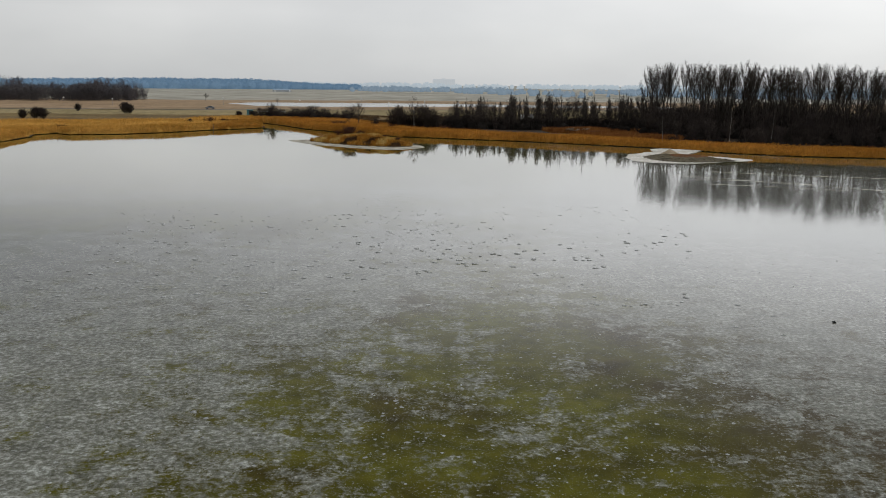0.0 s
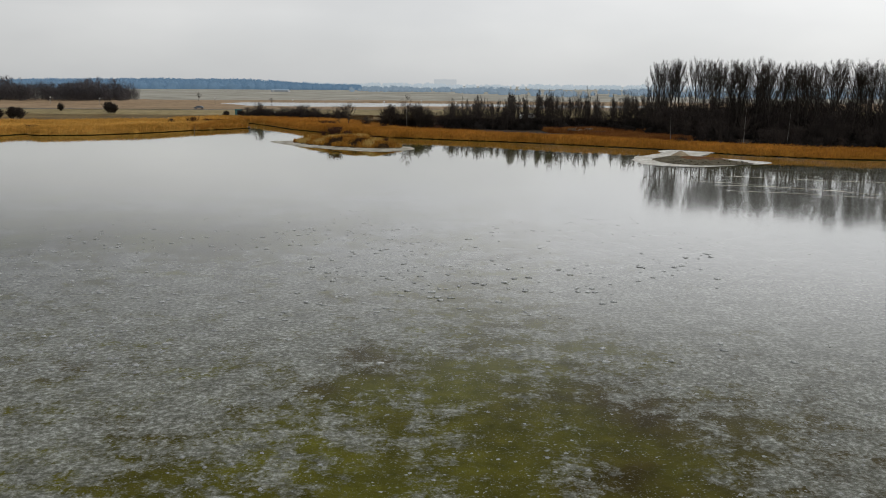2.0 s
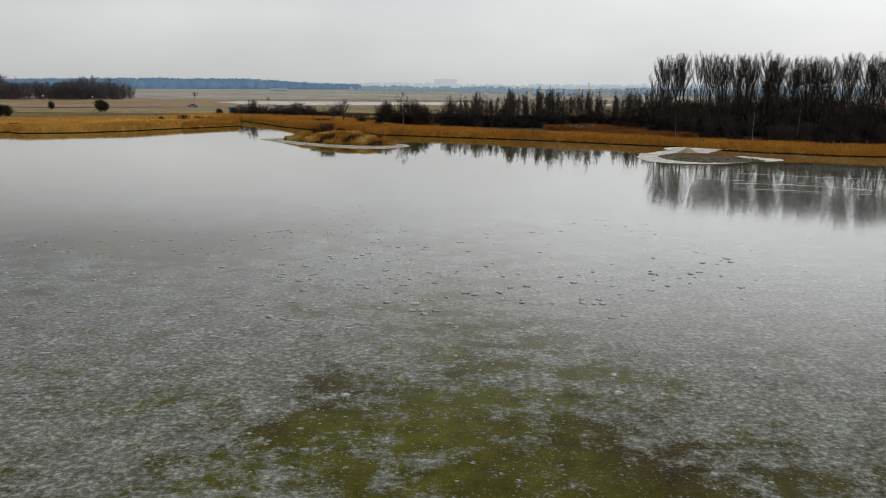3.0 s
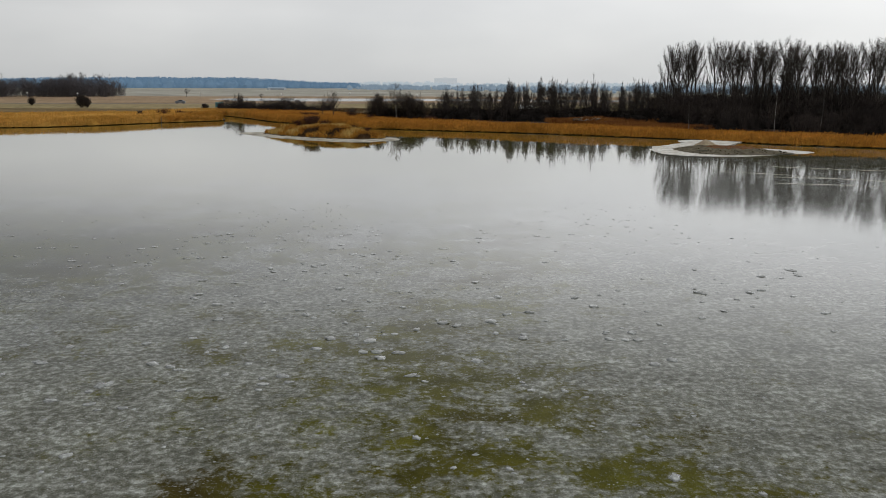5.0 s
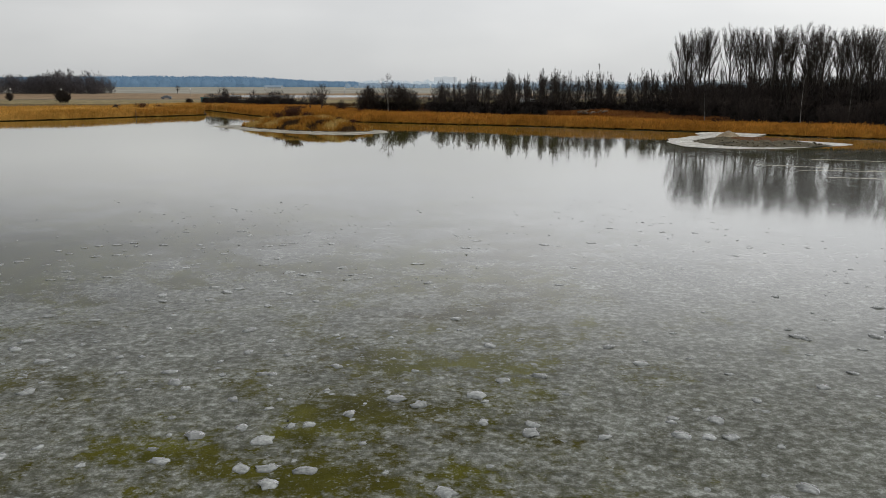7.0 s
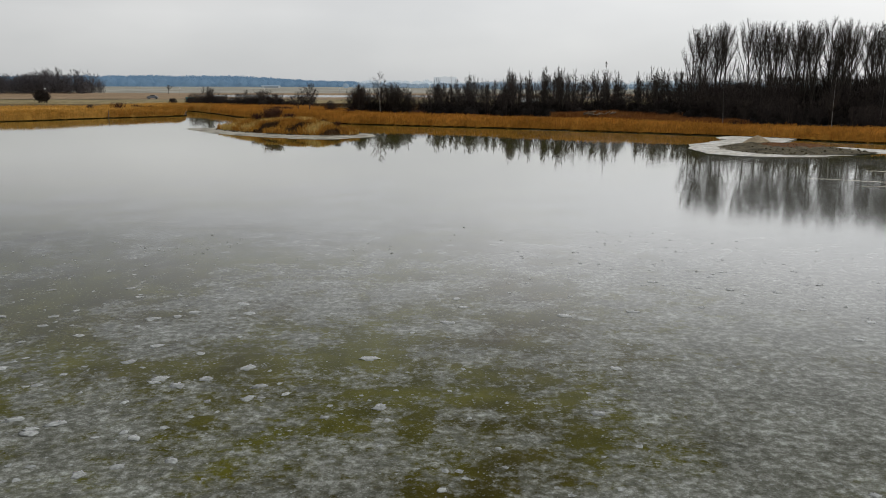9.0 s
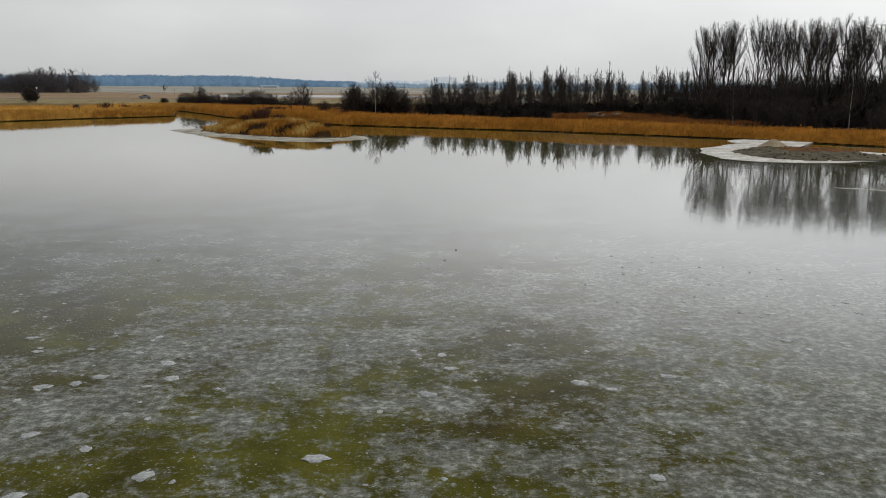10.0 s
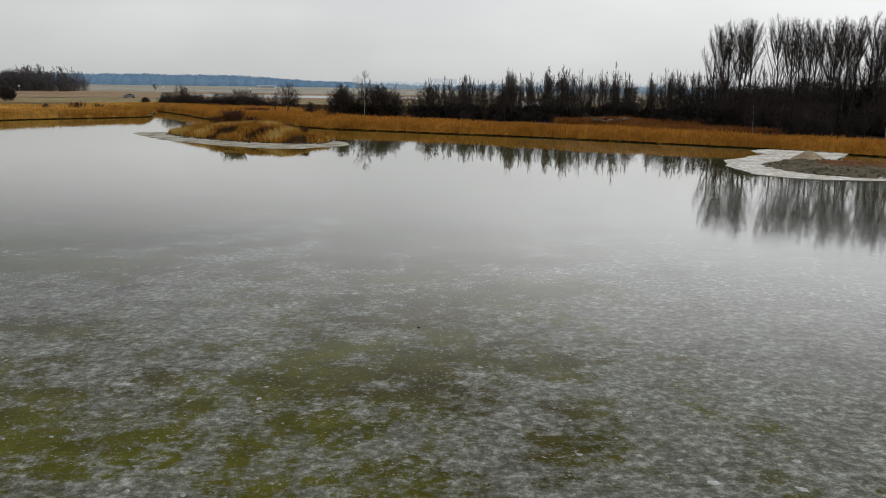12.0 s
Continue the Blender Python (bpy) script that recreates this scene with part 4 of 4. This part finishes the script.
    bm.free()
    me.materials.append(WHITE)
    g = part("globe", me, ob)
    g.location = (0, 0, 3.6)
    post = Twigs()
    post.run([np.array([0, 0, -0.3]), np.array([0, 0, 3.3])], [0.07, 0.05], 8)
    part("post", post.mesh("post", STEEL), ob)
    return ob


first = lamp_post(-250, 405, 1.2)
for x, y in ((-222, 420), (-198, 455), (-163, 430), (-118, 470), (-70, 430), (-44, 480), (-24, 400), (-8, 430), (8, 395)):
    copy_thing(first, pose(x, y, 1.2))


def car(m):
    ob = thing("car", "small silver car on the meadow road", "car", m)
    side = [(-2.0, 0.3), (-2.05, 0.75), (-1.75, 0.95), (-1.2, 1.02), (-0.55, 1.45), (0.85, 1.46), (1.6, 1.0), (2.0, 0.9), (2.05, 0.35)]
    n = len(side)
    v = [(x, -0.85 + 0.1 * (z > 1.1), z) for x, z in side] + [(x, 0.85 - 0.1 * (z > 1.1), z) for x, z in side]
    f = [tuple(range(n)), tuple(range(2 * n - 1, n - 1, -1))] + [(k, n + k, n + (k + 1) % n, (k + 1) % n) for k in range(n)]
    part("body", bevelled("body", (v, f), 0.05, CAR_PAINT), ob)
    for y in (-0.80, 0.74):
        part("window", mesh_of("window", [(-1.0, y, 1.04), (1.35, y, 1.04), (0.8, y, 1.38), (-0.5, y, 1.38), (-1.0, y + 0.06, 1.04), (1.35, y + 0.06, 1.04), (0.8, y + 0.06, 1.38), (-0.5, y + 0.06, 1.38)], [(0, 1, 2, 3), (7, 6, 5, 4), (0, 4, 5, 1), (1, 5, 6, 2), (2, 6, 7, 3), (3, 7, 4, 0)], DARK_GLASS), ob)
    for x in (-1.3, 1.3):
        for y in (-0.9, 0.72):
            t = Twigs()
            t.run([np.array([x, y, 0.31]), np.array([x, y + 0.001, 0.31]), np.array([x, y + 0.18, 0.31]), np.array([x, y + 0.181, 0.31])], [0.01, 0.31, 0.31, 0.01], 14)
            wheel = part("wheel", t.mesh("wheel", RUBBER), ob)
            hub = Twigs()
            face = y - 0.012 if y < 0 else y + 0.193
            hub.run([np.array([x, face, 0.31]), np.array([x, face + 0.001, 0.31]), np.array([x, face + 0.01, 0.31])], [0.01, 0.17, 0.19], 12)
            part("rim", hub.mesh("rim", STEEL), wheel, "grey metal wheel rim")


car(pose(-104, 389.8, 1.38, 0, 0, 8))


# ---- islands ----
def smooth_outline(points, count):
    """A closed curve through the corners of a plan."""
    p, out, n = np.array(points, float), [], len(points)
    for k in range(count):
        u = k * n / count
        i = int(u)
        f = u - i
        a, b, c, d = (p[(i + j) % n] for j in (-1, 0, 1, 2))
        out.append(0.5 * (2 * b + (c - a) * f + (2 * a - 5 * b + 4 * c - d) * f * f + (3 * b - a - 3 * c + d) * f ** 3))
    return np.array(out)


def mound(name, outline, centre, profile, m, rng, ragged=0.25, rings=14, count=120, rough=0.05, slots=None, mats=None):
    """A low form over an outline: profile gives heights from the edge (0) to the centre (1)."""
    o = smooth_outline(outline, count)
    o = o + ragged * rng.standard_normal(o.shape) * 0.2 + ragged * np.stack([rolling(3 * o[:, 0], 3 * o[:, 1]), rolling(3 * o[:, 0], 3 * o[:, 1], 4)], -1)
    v, f, c = [], [], np.array(centre, float)
    for j in range(rings):
        g = j / rings
        for q in o:
            p = q + (c - q) * g
            z = profile(g, p[0], p[1]) + rough * rng.standard_normal() * min(1, 3 * g)
            v.append((p[0], p[1], z))
    v.append((c[0], c[1], profile(1.0, c[0], c[1])))
    for j in range(rings - 1):
        for q in range(count):
            a, b = j * count + q, j * count + (q + 1) % count
            f.append((a, b, b + count, a + count))
    k = (rings - 1) * count
    f += [(k + q, k + (q + 1) % count, len(v) - 1) for q in range(count)]
    return mesh_of(name, v, f, m, smooth=True)


def blades(rng, spots, low, high, wide, lean=0.35):
    """Grass blades (two triangles each) at rows of x, y, z."""
    s = np.array(spots)
    n = len(s)
    tall = rng.uniform(low, high, n)
    turn = rng.uniform(0, 6.28, n)
    c = np.stack([np.cos(turn), np.sin(turn), 0 * turn], -1) * (wide * rng.uniform(0.6, 1.3, n))[:, None]
    tip = s + np.stack([lean * tall * rng.standard_normal(n), lean * tall * rng.standard_normal(n), tall], -1)
    bend = s + (tip - s) * 0.5 + np.stack([0 * tall, 0 * tall, 0.12 * tall], -1)
    v = np.stack([s - c, s + c, bend + 0.7 * c, bend - 0.7 * c, tip], 1).reshape(-1, 3)
    k = 5 * np.arange(n)[:, None]
    t = np.concatenate([k + [0, 1, 2], k + [0, 2, 3], k + [3, 2, 4]])
    return v, t


def within_outline(rng, outline, count, margin=0.0):
    o = smooth_outline(outline, 80)
    lo, hi = o.min(0), o.max(0)
    p = rng.uniform(lo, hi, (count, 2))
    return p[distance_in(p, o) > margin]


rng = np.random.default_rng(11)
ISLE_RIM = [(-36, 206), (-33, 199), (-28, 191.5), (-21, 184.8), (-13.5, 179.5), (-8.5, 179), (-3.4, 186.5), (-6.5, 195), (-14, 206), (-24, 212)]
ISLE = [(-31, 204), (-27.5, 198), (-22, 192), (-15.5, 187.5), (-10, 186), (-6.2, 188.5), (-7.5, 194), (-13, 203), (-21, 209), (-28, 209)]


def isle_height(x, y):
    d = distance_in(np.stack([np.atleast_1d(x), np.atleast_1d(y)], -1), smooth_outline(ISLE, 60))
    z = 0.12 + 1.05 * step(0, 4.5, d) + 0.35 * rolling(1.3 * np.atleast_1d(x), 1.3 * np.atleast_1d(y), 2) * step(0, 3, d)
    return np.where(d > 0, z * (0.72 + 0.35 * step(-6, -16, np.atleast_1d(x))), 0.05)


isle = thing("island", "low island of yellow and brown winter grass ringed by ice", "island", kind="structure")
part("ice_rim", mound("ice_rim", ISLE_RIM, (-18, 194), lambda g, x, y: 0.012 + 0.09 * step(0, 0.15, g), DIRTY_RIM, rng, 0.4, rough=0.004), isle, "dirty white shelf of ice")
part("mud_foot", mound("mud_foot", [(-18 + 1.07 * (x + 18), 197.3 + 1.07 * (y - 197.3)) for x, y in ISLE], (-18, 197), lambda g, x, y: 0.03 + 0.12 * step(0, 0.1, g), MUD_AND_SHADE, rng, 0.35, rough=0.03), isle, "dark wet mud at the water line")
part("soil", mound("soil", ISLE, (-18, 197), lambda g, x, y: 0.06 if g == 0 else float(isle_height(x, y)[0]), BROWN_GRASS, rng, 0.35, rough=0.07), isle)


def isle_grass(name, count, m, low, high, wide, where, label):
    p = within_outline(rng, ISLE, count, 0.1)
    p = p[where(p[:, 0], p[:, 1])]
    z = isle_height(p[:, 0], p[:, 1]) - 0.05
    v, t = blades(rng, np.stack([p[:, 0], p[:, 1], z], -1), low, high, wide)
    tagged(new(name, soup(name, v, t, m)), label, "grass", kind="stuff")


def isle_patch(x, y):
    return rolling(1.1 * x, 1.1 * y, 6) + 0.35 * np.sin(0.9 * x - 0.4 * y) + 0.45 * np.exp(-((x + 17) / 4) ** 2 - ((y - 199) / 5) ** 2) - 0.55 * step(-13, -9, x)


isle_grass("island_grass", 30000, STRAW, 0.45, 1.05, 0.045, lambda x, y: isle_patch(x, y) > 0.22, "tussocks of bright straw grass on the island")
isle_grass("russet_grass", 30000, RUSSET, 0.35, 0.95, 0.045, lambda x, y: (isle_patch(x, y) < 0.36) & (isle_patch(x, y) > -0.4), "russet dead grass on the island")
isle_grass("island_sedge", 22000, BROWN_GRASS, 0.15, 0.6, 0.045, lambda x, y: isle_patch(x, y) < -0.15, "dark brown sedge in the hollows of the island")
isle_bush = tree_thing("island_bush", "red-brown bare bush on the island", "bush", rng, RED_TWIG, twig_material=RED_TWIG, tall=2.6, stem=0.035, first=0.04, limbs=9, rise=0.75, reach=0.9, twig=0.02, gap=0.25, fan=0.6, stems=7, lite=True)
isle_bush.matrix_basis = pose(-21.3, 203.5, 0.9)
for x, y, s in ((-22.3, 204, 0.85), (-24.5, 205, 0.65), (-18.8, 202.6, 0.7), (-12.5, 197, 0.45), (-9.5, 191, 0.4)):
    copy_thing(isle_bush, pose(x, y, 0.8, 0, 0, 70 * s) @ Matrix.Scale(s, 4))

BAR_RIM = [(37.2, 170), (35.6, 162), (36.0, 156), (39.5, 153.2), (45.5, 152.8), (52, 156), (59, 160), (57, 165), (52.5, 169), (51, 174), (55, 181), (57, 186), (52, 189), (46.5, 187.5), (44.5, 180), (40, 174)]
BAR = [(39.0, 165), (39.8, 157.0), (43.5, 154.0), (48, 154.4), (55, 158.0), (51, 164), (48.5, 170), (45, 172.5), (42, 169.5)]
bar = thing("gravel_bar", "gravel and sand bar ringed by white ice", "island", kind="structure")
part("ice_rim", mound("ice_rim", BAR_RIM, (45, 165), lambda g, x, y: 0.012 + 0.10 * step(0, 0.12, g), RIM_ICE, rng, 0.35, rough=0.004), bar, "white shelf of ice")
part("gravel", mound("gravel", BAR, (45, 163), lambda g, x, y: 0.10 + 0.42 * step(0, 0.5, g), GRAVEL, rng, 0.3, rough=0.07), bar, "dark gravel bank")
part("litter", mound("litter", [(42.6, 163), (45, 159.2), (49, 158.8), (52, 160.5), (49.5, 164.5), (45, 166.8)], (46.5, 162.5), lambda g, x, y: 0.40 + 0.30 * step(0, 0.5, g), RUST, rng, 0.3, rough=0.05), bar, "rust-brown leaf litter")
part("sand_heap", mound("sand_heap", [(43.2, 169), (44.4, 167.2), (46.4, 167), (47.6, 168.6), (46.8, 170.6), (44.6, 170.8)], (45.4, 169), lambda g, x, y: 0.18 + 1.15 * g ** 0.85, SAND, rng, 0.12, rough=0.03), bar, "pale cone of sand")


def stone_mesh(name, rng, m, flat=0.7):
    bm = bmesh.new()
    bmesh.ops.create_icosphere(bm, subdivisions=1, radius=1.0)
    for v in bm.verts:
        v.co *= rng.uniform(0.72, 1.2)
        v.co.z *= flat
    me = bpy.data.meshes.new(name)
    bm.to_mesh(me)
    bm.free()
    me.materials.append(m)
    return me


stones = [stone_mesh("stone", rng, GRAVEL) for _ in range(4)]
for x, y in within_outline(rng, BAR, 700, 0.05)[:290]:
    s = part("stone", stones[rng.integers(4)], bar)
    s.location, s.rotation_euler = (x, y, 0.09 + 0.40 * float(step(0, 3.0, distance_in([(x, y)], smooth_outline(BAR, 60))[0]))), (0, 0, rng.uniform(0, 6.28))
    k = 0.05 + 0.14 * rng.random() ** 2
    s.scale = (k, k * rng.uniform(0.7, 1.3), k)
for x, y in within_outline(rng, ISLE, 900, -1.0):
    if len(isle.children) < 90 and distance_in([(x, y)], smooth_outline(ISLE, 60))[0] < 0.6 and y < 200:
        s = part("stone", stones[rng.integers(4)], isle)
        s.location, s.rotation_euler = (x, y, 0.13), (0, 0, rng.uniform(0, 6.28))
        k = rng.uniform(0.08, 0.24)
        s.scale = (k, k * rng.uniform(0.7, 1.3), k)


# ---- ice lumps on the lake ----
def lump_mesh(rng):
    bm = bmesh.new()
    bmesh.ops.create_icosphere(bm, subdivisions=2, radius=1.0)
    a, b = rng.uniform(0, 6.28), rng.uniform(0.6, 0.95)
    for v in bm.verts:
        p = v.co
        k = 1 + 0.7 * noise.noise(p * 1.9 + Vector((a, b, 3))) + 0.08 * rng.standard_normal()
        v.co = Vector((p.x * k, p.y * k * b, min(0.21 + 0.03 * rng.standard_normal(), max(-0.03, p.z * 0.30 * k))))
    me = bpy.data.meshes.new("ice_lump")
    bm.to_mesh(me)
    bm.free()
    me.materials.append(LUMP)
    me.polygons.foreach_set("use_smooth", [True] * len(me.polygons))
    return me


rng = np.random.default_rng(17)
lumps = [lump_mesh(rng) for _ in range(6)]


def lump_size(y):
    """Radius of a lump: they grow towards the middle of the lake and are small before and beyond."""
    return (0.10 + 0.17 * rng.random() ** 1.6) * (0.55 + 0.45 * float(step(44, 56, y))) * (1.0 - 0.35 * float(step(88, 100, y)))


def lumps_gather(x, y):
    """Lumps lie in loose swarms, most of them on the frosted ice."""
    return float(rolling(0.7 * x, 0.7 * y, 5) + 0.6 * rolling(0.2 * x, 0.2 * y, 1)) + 0.3 * rng.standard_normal() > 0.05


near = 0
while near < 290:
    x, y = rng.uniform(-8, 21), rng.uniform(52, 98)
    if not lumps_gather(x, y):
        continue
    s = lump_size(y)
    ob = new("ice_lump", lumps[rng.integers(6)])
    ob.location, ob.rotation_euler, ob.scale = (x, y, 0.0), (0, 0, rng.uniform(0, 6.28)), (s, s, s * (1 - 0.65 * float(step(72, 88, y))))
    tagged(ob, "rounded grey lump of frozen slush on the ice", "ice lump", group="ice lumps on the lake")
    near += 1
# the lumps further off, past counting
vs, ts, k = [], [], 0
forms = []
for me in lumps:
    me.calc_loop_triangles()
    forms.append((np.array([tuple(v.co) for v in me.vertices]), np.array([tuple(t.vertices) for t in me.loop_triangles])))
for _ in range(2000):
    x, y = rng.uniform(-30, 23), 24 + 66 * rng.random()
    if (-8 < x < 21 and 52 < y < 96) or not lumps_gather(x, y) or rng.random() > 0.2 + 0.8 * float(step(40, 54, y)) * (1 - 0.55 * float(step(90, 108, y))):
        continue
    s, a = lump_size(y), rng.uniform(0, 6.28)
    v, t = forms[rng.integers(6)]
    vs.append(np.stack([x + s * (math.cos(a) * v[:, 0] - math.sin(a) * v[:, 1]), y + s * (math.sin(a) * v[:, 0] + math.cos(a) * v[:, 1]), 0.5 * s * v[:, 2]], -1))
    ts.append(t + k)
    k += len(v)
heap = soup("ice_lumps", np.concatenate(vs), np.concatenate(ts), LUMP)
heap.polygons.foreach_set("use_smooth", [True] * len(heap.polygons))
tagged(new("ice_lumps", heap), "swarms of pale frozen slush lumps on the lake ice", "ice", kind="stuff")
# crumbs of slush, past counting: low five-sided heaps
n = 16000
y = 14 + 92 * rng.random(n) ** 1.25
x = rng.uniform(-0.5, 0.5, n) * (y + 10) + 5
keep = rolling(0.8 * x, 0.8 * y, 9) + 0.5 * rolling(0.21 * x, 0.21 * y, 4) + 0.45 * rng.standard_normal(n) > 0.1
x, y = x[keep], y[keep]
n = len(x)
s = 0.022 + 0.075 * rng.random(n) ** 3.5
v = np.zeros((n, 6, 3))
for q in range(5):
    a = 2 * math.pi * q / 5 + rng.uniform(-0.4, 0.4, n)
    r = s * rng.uniform(0.7, 1.4, n)
    v[:, q] = np.stack([x + r * np.cos(a), y + r * np.sin(a), 0 * x + 0.003], -1)
v[:, 5] = np.stack([x + 0.3 * s * rng.standard_normal(n), y + 0.3 * s * rng.standard_normal(n), s * rng.uniform(0.25, 0.6, n)], -1)
k = 6 * np.arange(n)[:, None]
t = np.concatenate([k + [q, (q + 1) % 5, 5] for q in range(5)])
tagged(new("ice_crumbs", soup("ice_crumbs", v.reshape(-1, 3), t, CRUMB)), "countless small crumbs of frozen slush on the ice", "ice", kind="stuff")


# ---- dark bits frozen into the ice ----
rng = np.random.default_rng(41)
BITS = [(23.4, 49.0), (24.7, 58.1), (14.9, 35.8), (15.9, 33.9), (17.1, 33.8), (13.9, 30.2), (17.3, 33.1), (1.0, 67.1), (1.9, 67.1), (1.9, 67.5), (-4.8, 110.1), (-4.9, 111.0), (-0.8, 104.8), (7.5, 107.1)]
BITS += [(15.5 + 3.0 * rng.standard_normal(), 33 + 2.5 * rng.standard_normal()) for _ in range(12)] + [(24 + 2.0 * rng.standard_normal(), 55 + 5 * rng.standard_normal()) for _ in range(12)]
bit = stone_mesh("stone", rng, RUBBER, 0.5)
for k, (x, y) in enumerate(BITS):
    ob = new("stone", bit)
    g = 0.14 if k == 0 else rng.uniform(0.022, 0.05)
    ob.location, ob.rotation_euler, ob.scale = (x, y, 0.25 * g), (0, 0, rng.uniform(0, 3.14)), (g, g * rng.uniform(0.5, 0.9), g)
    tagged(ob, "small black wet stone frozen into the lake ice", "stone", group="stones in the ice")


# ---- pale cracks in the ice before the poplars ----
def crack(points, wide, rng):
    v, f = [], []
    p = np.array(points, float)
    seed = rng.uniform(0, 20)
    u = np.linspace(0, len(p) - 1.001, 150)
    for a in u:
        i = int(a)
        q = p[i] + (p[i + 1] - p[i]) * (a - i)
        q = q + np.array([0.0, 0.9 * rolling(0.55 * q[0], 0, seed) + 0.15 * rng.standard_normal()])
        w = wide * max(0.03, rolling(0.8 * q[0], 3, seed + 3) + 0.35) * rng.uniform(0.6, 1.2)
        v += [(q[0], q[1] - w, 0.004), (q[0], q[1], 0.02), (q[0], q[1] + w, 0.004)]
    for k in range(len(u) - 1):
        f += [(3 * k, 3 * k + 3, 3 * k + 4, 3 * k + 1), (3 * k + 1, 3 * k + 4, 3 * k + 5, 3 * k + 2)]
    ob = new("ice_ridge", mesh_of("ice_ridge", v, f, DIRTY_RIM))
    tagged(ob, "low pale pressure ridge in the lake ice", "ice ridge", group="pressure ridges in the ice")


crack([(36, 132), (43, 128), (50, 122), (58, 115), (66, 110)], 0.2, rng)
crack([(38, 120), (47, 118), (55, 114)], 0.18, rng)
crack([(38, 126.5), (42, 126), (46, 125), (53, 121)], 0.16, rng)
crack([(44, 138), (54, 134), (64, 131), (74, 128)], 0.16, rng)


# ---- rusty grass and cut logs behind the reeds ----
rng = np.random.default_rng(29)
p = rng.uniform((30, 212), (62, 262), (52000, 2))
q = -distance_in(p, LAKE)
p = p[(q > 9) & (rolling(0.5 * p[:, 0], 0.5 * p[:, 1], 8) + 0.6 * step(32, 40, p[:, 0]) - 0.3 > 0) & (p[:, 0] < 60 - 0.15 * (p[:, 1] - 225))]
v, t = blades(rng, np.stack([p[:, 0], p[:, 1], ground_height(p[:, 0], p[:, 1]) - 0.05], -1), 0.5, 1.5, 0.05)
tagged(new("rusty_grass", soup("rusty_grass", v, t, RUST_GRASS)), "rust-red dead grass behind the reed belt", "grass", kind="stuff")
p = rng.uniform((-60, 228), (12, 345), (60000, 2))
q = -distance_in(p, LAKE)
p = p[(q > 20) & (rolling(0.4 * p[:, 0], 0.4 * p[:, 1], 3) > -0.2)]
v, t = blades(rng, np.stack([p[:, 0], p[:, 1], ground_height(p[:, 0], p[:, 1]) - 0.05], -1), 0.25, 0.7, 0.05)
tagged(new("meadow_grass", soup("meadow_grass", v, t, BROWN_GRASS)), "brown tussocky grass behind the reeds", "grass", kind="stuff")

pile = thing("log_pile", "untidy pile of pale cut logs behind the reeds", "log pile", pose(37, 231, 1.15, 0, 0, -12))
for k in range(16):
    log = Twigs()
    a = np.array([rng.uniform(-3.8, 2.6), rng.uniform(-0.6, 0.6), 0.35 + 0.16 * (k // 5)])
    b = a + np.array([rng.uniform(0.5, 1.3), rng.uniform(-0.9, 0.9), rng.uniform(-0.1, 0.5)])
    r = rng.uniform(0.08, 0.17)
    log.run([a, a + 0.01 * (b - a), b - 0.01 * (b - a), b], [0.01, r, 0.9 * r, 0.01], 7)
    part("log", log.mesh("log", PALE_LOG), pile)

pole = Twigs()
pole.run([np.array([0, 0, -0.6]), np.array([0.02, 0, 0.6]), np.array([0.03, 0.01, 1.7])], [0.06, 0.06, 0.05], 8)
ob = thing("mooring_pole", "pale weathered wooden pole standing in the ice by the reeds", "pole", pose(-64.5, 244.5, 0))
part("shaft", pole.mesh("shaft", GREY_WOOD), ob)
